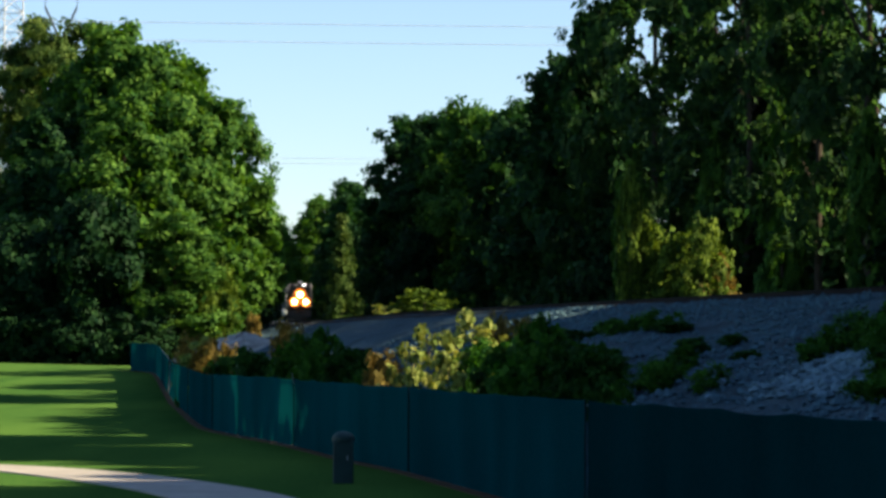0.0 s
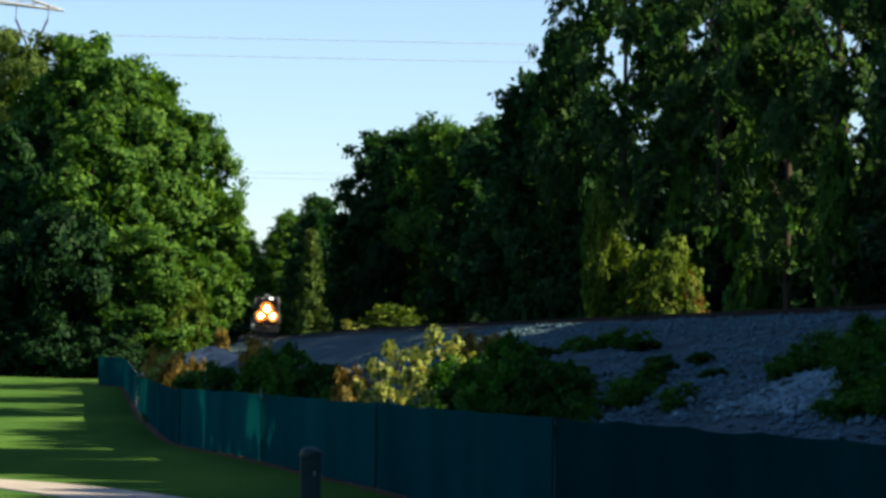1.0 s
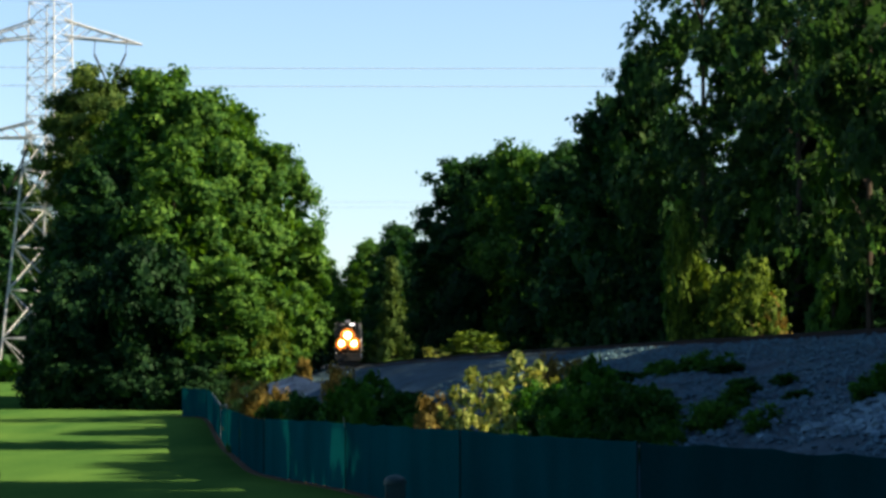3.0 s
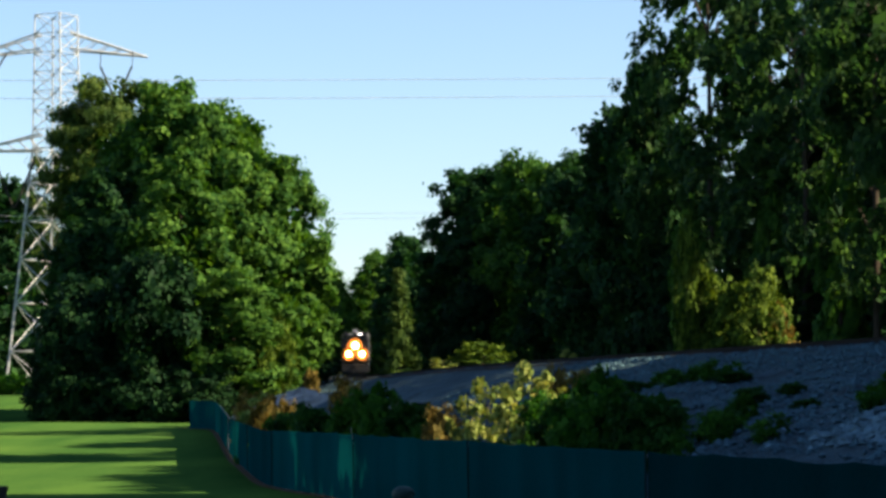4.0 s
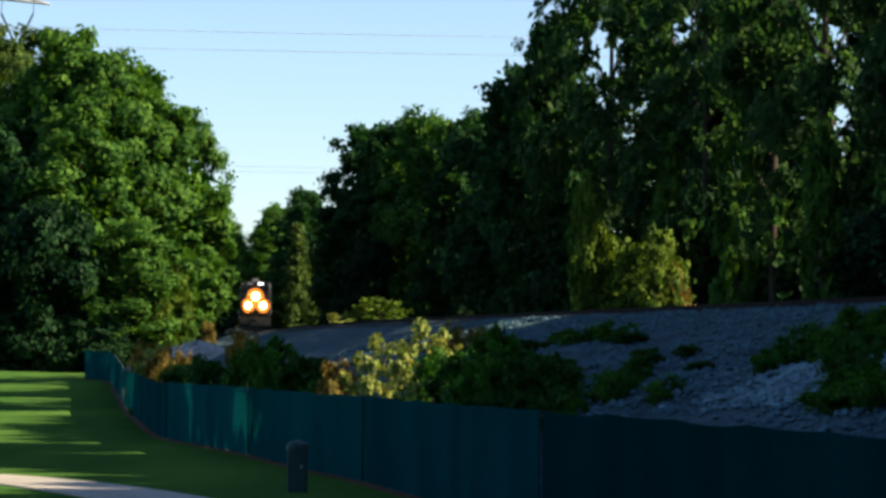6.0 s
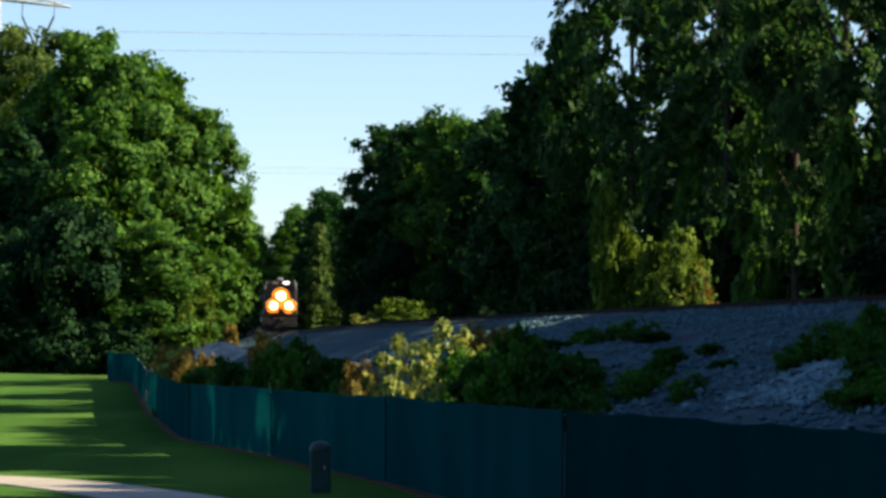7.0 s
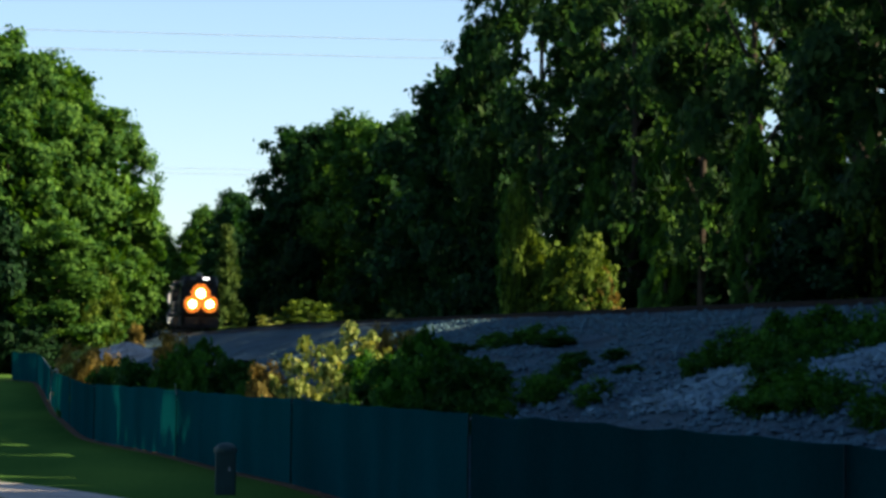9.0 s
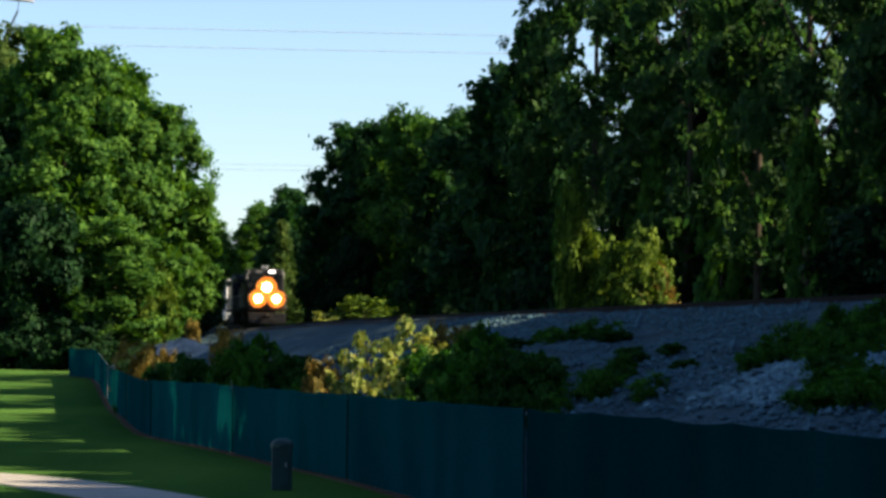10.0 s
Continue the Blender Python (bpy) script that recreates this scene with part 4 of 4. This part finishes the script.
def rock_spill():
    """Pale broken rock dumped down the lower slope."""
    rng = np.random.default_rng(12)
    base = np.array([(1, 0.2, 0), (-0.8, 0.5, 0.1), (0.1, 1, 0.2), (0.3, -0.9, 0), (0.3, 0.2, 0.7), (-0.4, -0.3, 0.6), (0, 0, -0.6)])
    tris = [(0, 2, 4), (2, 5, 4), (2, 1, 5), (1, 3, 5), (3, 4, 5), (3, 0, 4), (2, 0, 6), (1, 2, 6), (3, 1, 6), (0, 3, 6)]
    vs, fs = [], []
    for i in range(5200):
        u, w = rng.random(), rng.normal(0, 1)
        x, y = 8.4 + 4.6 * u + 0.5 * w + 1.6 * rng.random(), 55.0 + 11.0 * u - 1.3 * w - 9.0 * rng.random() * u
        s = rng.uniform(0.05, 0.12) * (1.6 if rng.random() < 0.15 else 1)
        a, z, k = rng.uniform(0, 6.28), bank_z(x, y), len(vs)
        c, sn = math.cos(a), math.sin(a)
        for p in base * rng.uniform(0.6, 1.3, 3):
            vs.append((x + (p[0] * c - p[1] * sn) * s, y + (p[0] * sn + p[1] * c) * s, z + p[2] * s + s * 0.4))
        fs.extend((k + q[0], k + q[1], k + q[2]) for q in tris)
    tagged(quads("rock_spill", vs, fs, BROKEN_ROCK), "pale broken rock spilled down the bank", "stones", kind="stuff")


stones()
rock_spill()


def stone_heap(x, y, r, h, seed):
    rng = random.Random(seed)
    vs, fs = [], []
    g = ground_z(x, y) - 0.1
    n, rings = 22, 7
    for j in range(rings + 1):
        for i in range(n):
            a, q = i / n * 2 * math.pi, j / rings
            rr = r * (1 - q ** 2) * (1 + 0.2 * math.sin(a * 3 + seed)) + rng.uniform(-0.18, 0.18)
            vs.append((x + rr * math.cos(a) * 1.5, y + rr * math.sin(a), g + h * q + rng.uniform(-0.14, 0.14)))
    for j in range(rings):
        for i in range(n):
            fs.append((j * n + i, j * n + (i + 1) % n, (j + 1) * n + (i + 1) % n, (j + 1) * n + i))
    return tagged(quads("gravel_mound", vs, fs, PALE_STONE), "low pale mound of dumped broken stone", "gravel mound", "mounds beside the line")


stone_heap(-11.6, 178, 2.0, 1.5, 1)
stone_heap(-9.4, 172, 1.8, 1.35, 2)


def stake(x, y, h):
    root = tagged(new("marker_post"), "short dark wooden marker post on the bank", "post")
    bm = bmesh.new()
    g = ground_z(x, y)
    box(bm, x, y, g + h / 2 - 0.15, 0.14, 0.12, h + 0.3, 0.015)
    part("stake", bm, TIE, root)
    bm = bmesh.new()
    box(bm, x - 0.2, y - 0.08, g + h - 0.1, 0.5, 0.04, 0.12, 0.01)
    part("marker_plate", bm, TIE, root)


stake(-0.75, 106, 1.0)


def stick(a, b):
    bm = bmesh.new()
    m = Vector(a).lerp(Vector(b), 0.55) + Vector((0.02, 0, 0.03))
    tube(bm, [a, m, b], 0.012)
    tagged(part("dead_branch", bm, PALE_STONE), "bare pale dead branch leaning over the fence", "branch")


stick((-2.35, 71.7, 0.2), (-2.55, 70.7, 1.98))


# ---- pedestal by the path ----
def pedestal(x, y):
    root = tagged(new("utility_pedestal"), "dark green metal utility pedestal with a domed cap on the lawn", "utility box")
    g = lawn_z(x, y)
    bm = bmesh.new()
    box(bm, x, y, g + 0.42, 0.40, 0.36, 0.88, 0.03)
    part("body", bm, DARK_GREEN, root)
    bm = bmesh.new()
    bmesh.ops.create_uvsphere(bm, u_segments=20, v_segments=10, radius=1, matrix=Matrix.Translation((x, y, g + 0.87)) @ Matrix.Diagonal((0.22, 0.2, 0.14, 1)))
    rod(bm, (x, y, g + 0.82), (x, y, g + 0.88), 0.225, sides=20)
    part("cap", bm, DARK_GREEN, root)
    bm = bmesh.new()
    box(bm, x, y - 0.185, g + 0.45, 0.24, 0.012, 0.55, 0.004)
    part("door", bm, DARK_GREEN, root)
    bm = bmesh.new()
    box(bm, x + 0.08, y - 0.197, g + 0.5, 0.02, 0.02, 0.08, 0.004)
    part("latch", bm, GALV, root)


pedestal(-0.86, 51.8)


def bench(x, y):
    """Low backless bench; x is its near end."""
    root = tagged(new("bench"), "low dark backless bench standing on the lawn", "bench")
    g = lawn_z(x, y)
    for k in range(3):
        bm = bmesh.new()
        box(bm, x - 0.8, y + (k - 1) * 0.15, g + 0.37, 1.6, 0.14, 0.15, 0.012)
        part("seat_plank", bm, BENCH_WOOD, root)
    for s in (0.12, 1.48):
        bm = bmesh.new()
        box(bm, x - s, y, g + 0.16, 0.18, 0.36, 0.34, 0.012)
        box(bm, x - s, y, g + 0.03, 0.22, 0.5, 0.08, 0.012)
        part("leg", bm, BENCH_WOOD, root)
    bm = bmesh.new()
    box(bm, x - 0.8, y, g + 0.10, 1.5, 0.05, 0.08, 0.008)
    part("stretcher", bm, BENCH_WOOD, root)


bench(-12.76, 77.0)


# ---- pylon and power lines ----
def lattice(root, corner, levels, r):
    # corner(level) gives the four corners; legs, rings and crossed braces, face by face
    for k in range(4):
        bm = bmesh.new()
        tube(bm, [corner(a)[k] for a in levels], r)
        part("leg", bm, GALV, root)
    for a, b in zip(levels, levels[1:]):
        ca, cb = corner(a), corner(b)
        for k in range(4):
            j = (k + 1) % 4
            bm = bmesh.new()
            rod(bm, ca[k], cb[j], r * 0.55, sides=4)
            rod(bm, ca[j], cb[k], r * 0.55, sides=4)
            rod(bm, cb[k], cb[j], r * 0.55, sides=4)
            part("brace", bm, GALV, root)


def pylon(x, y):
    g = lawn_z(x, y)
    root = tagged(new("pylon"), "tall grey steel lattice power pylon behind the trees", "pylon")
    waist, head = 29.8, 45.0

    def corner(z):
        h = ramped(z, [(g - 0.5, 5.4), (waist, 2.47), (head, 2.2)])
        return [Vector((x + h * math.cos(radians(18 + 90 * k)), y + h * math.sin(radians(18 + 90 * k)), z)) for k in range(4)]

    lattice(root, corner, [g - 0.5, g + 4.5, g + 9.5, g + 14, g + 18, g + 22, waist], 0.13)
    lattice(root, corner, [waist + 2.0 * i for i in range(8)], 0.085)
    for z, reach in ((waist - 0.2, 9.0), (40.2, 9.6)):
        for s in (-1, 1):
            bm = bmesh.new()
            tip = Vector((x + s * reach, y, z - 0.9 if z > 35 else z))
            up = 1.7
            for q in (-1, 1):
                rod(bm, (x + s * 1.6, y + q * 1.2, z), tip, 0.10, sides=4)
                rod(bm, (x + s * 1.6, y + q * 1.0, z + up), tip, 0.10, sides=4)
                for i in range(6):
                    u, w = i / 6, (i + 1) / 6
                    lo = Vector((x + s * 1.6, y + q * 1.2, z)).lerp(tip, u)
                    hi = Vector((x + s * 1.6, y + q * 1.0, z + up)).lerp(tip, w)
                    rod(bm, lo, hi, 0.05, sides=4)
            part("crossarm", bm, GALV, root)
    # pairs of insulator strings hung in a V, each holding a wire at its foot
    for foot, low, top, half in ((-7.0, 36.6, 39.6, 1.95), (6.4, 34.8, 38.2, 1.65), (-4.2, 23.6, 28.6, 2.1), (4.2, 23.6, 28.6, 2.1)):
        hang = waist if low < waist else 39.8
        for s in (-1, 1):
            bm = bmesh.new()
            a, e = Vector((x + foot + s * 0.12, y - 1.2, low)), Vector((x + foot + s * half, y - 1.2, top))
            for i in range(14):
                p, q = a.lerp(e, i / 14), a.lerp(e, (i + 0.8) / 14)
                rod(bm, p, q, 0.15, 0.09, 8)
            tube(bm, [a, e, (e.x, e.y + 0.6, max(hang, top + 0.1))], 0.05)
            part("insulator_string", bm, UNDER, root)
    return root


pylon(-40.4, 275)


def power_line(y, z, sag, r):
    bm = bmesh.new()
    pts = [Vector((x, y + 0.02 * x, z + sag * ((x - 30) / 140) ** 2)) for x in range(-150, 200, 10)]
    tube(bm, pts, r)
    tagged(part("power_line", bm, WIRE), "thin grey overhead power line against the sky", "power line", "overhead power lines")


for z in (36.6, 34.7):
    power_line(275, z, 1.0, 0.036)
power_line(276, 22.2, 0.3, 0.02)
power_line(277, 22.8, 0.3, 0.02)

motions()
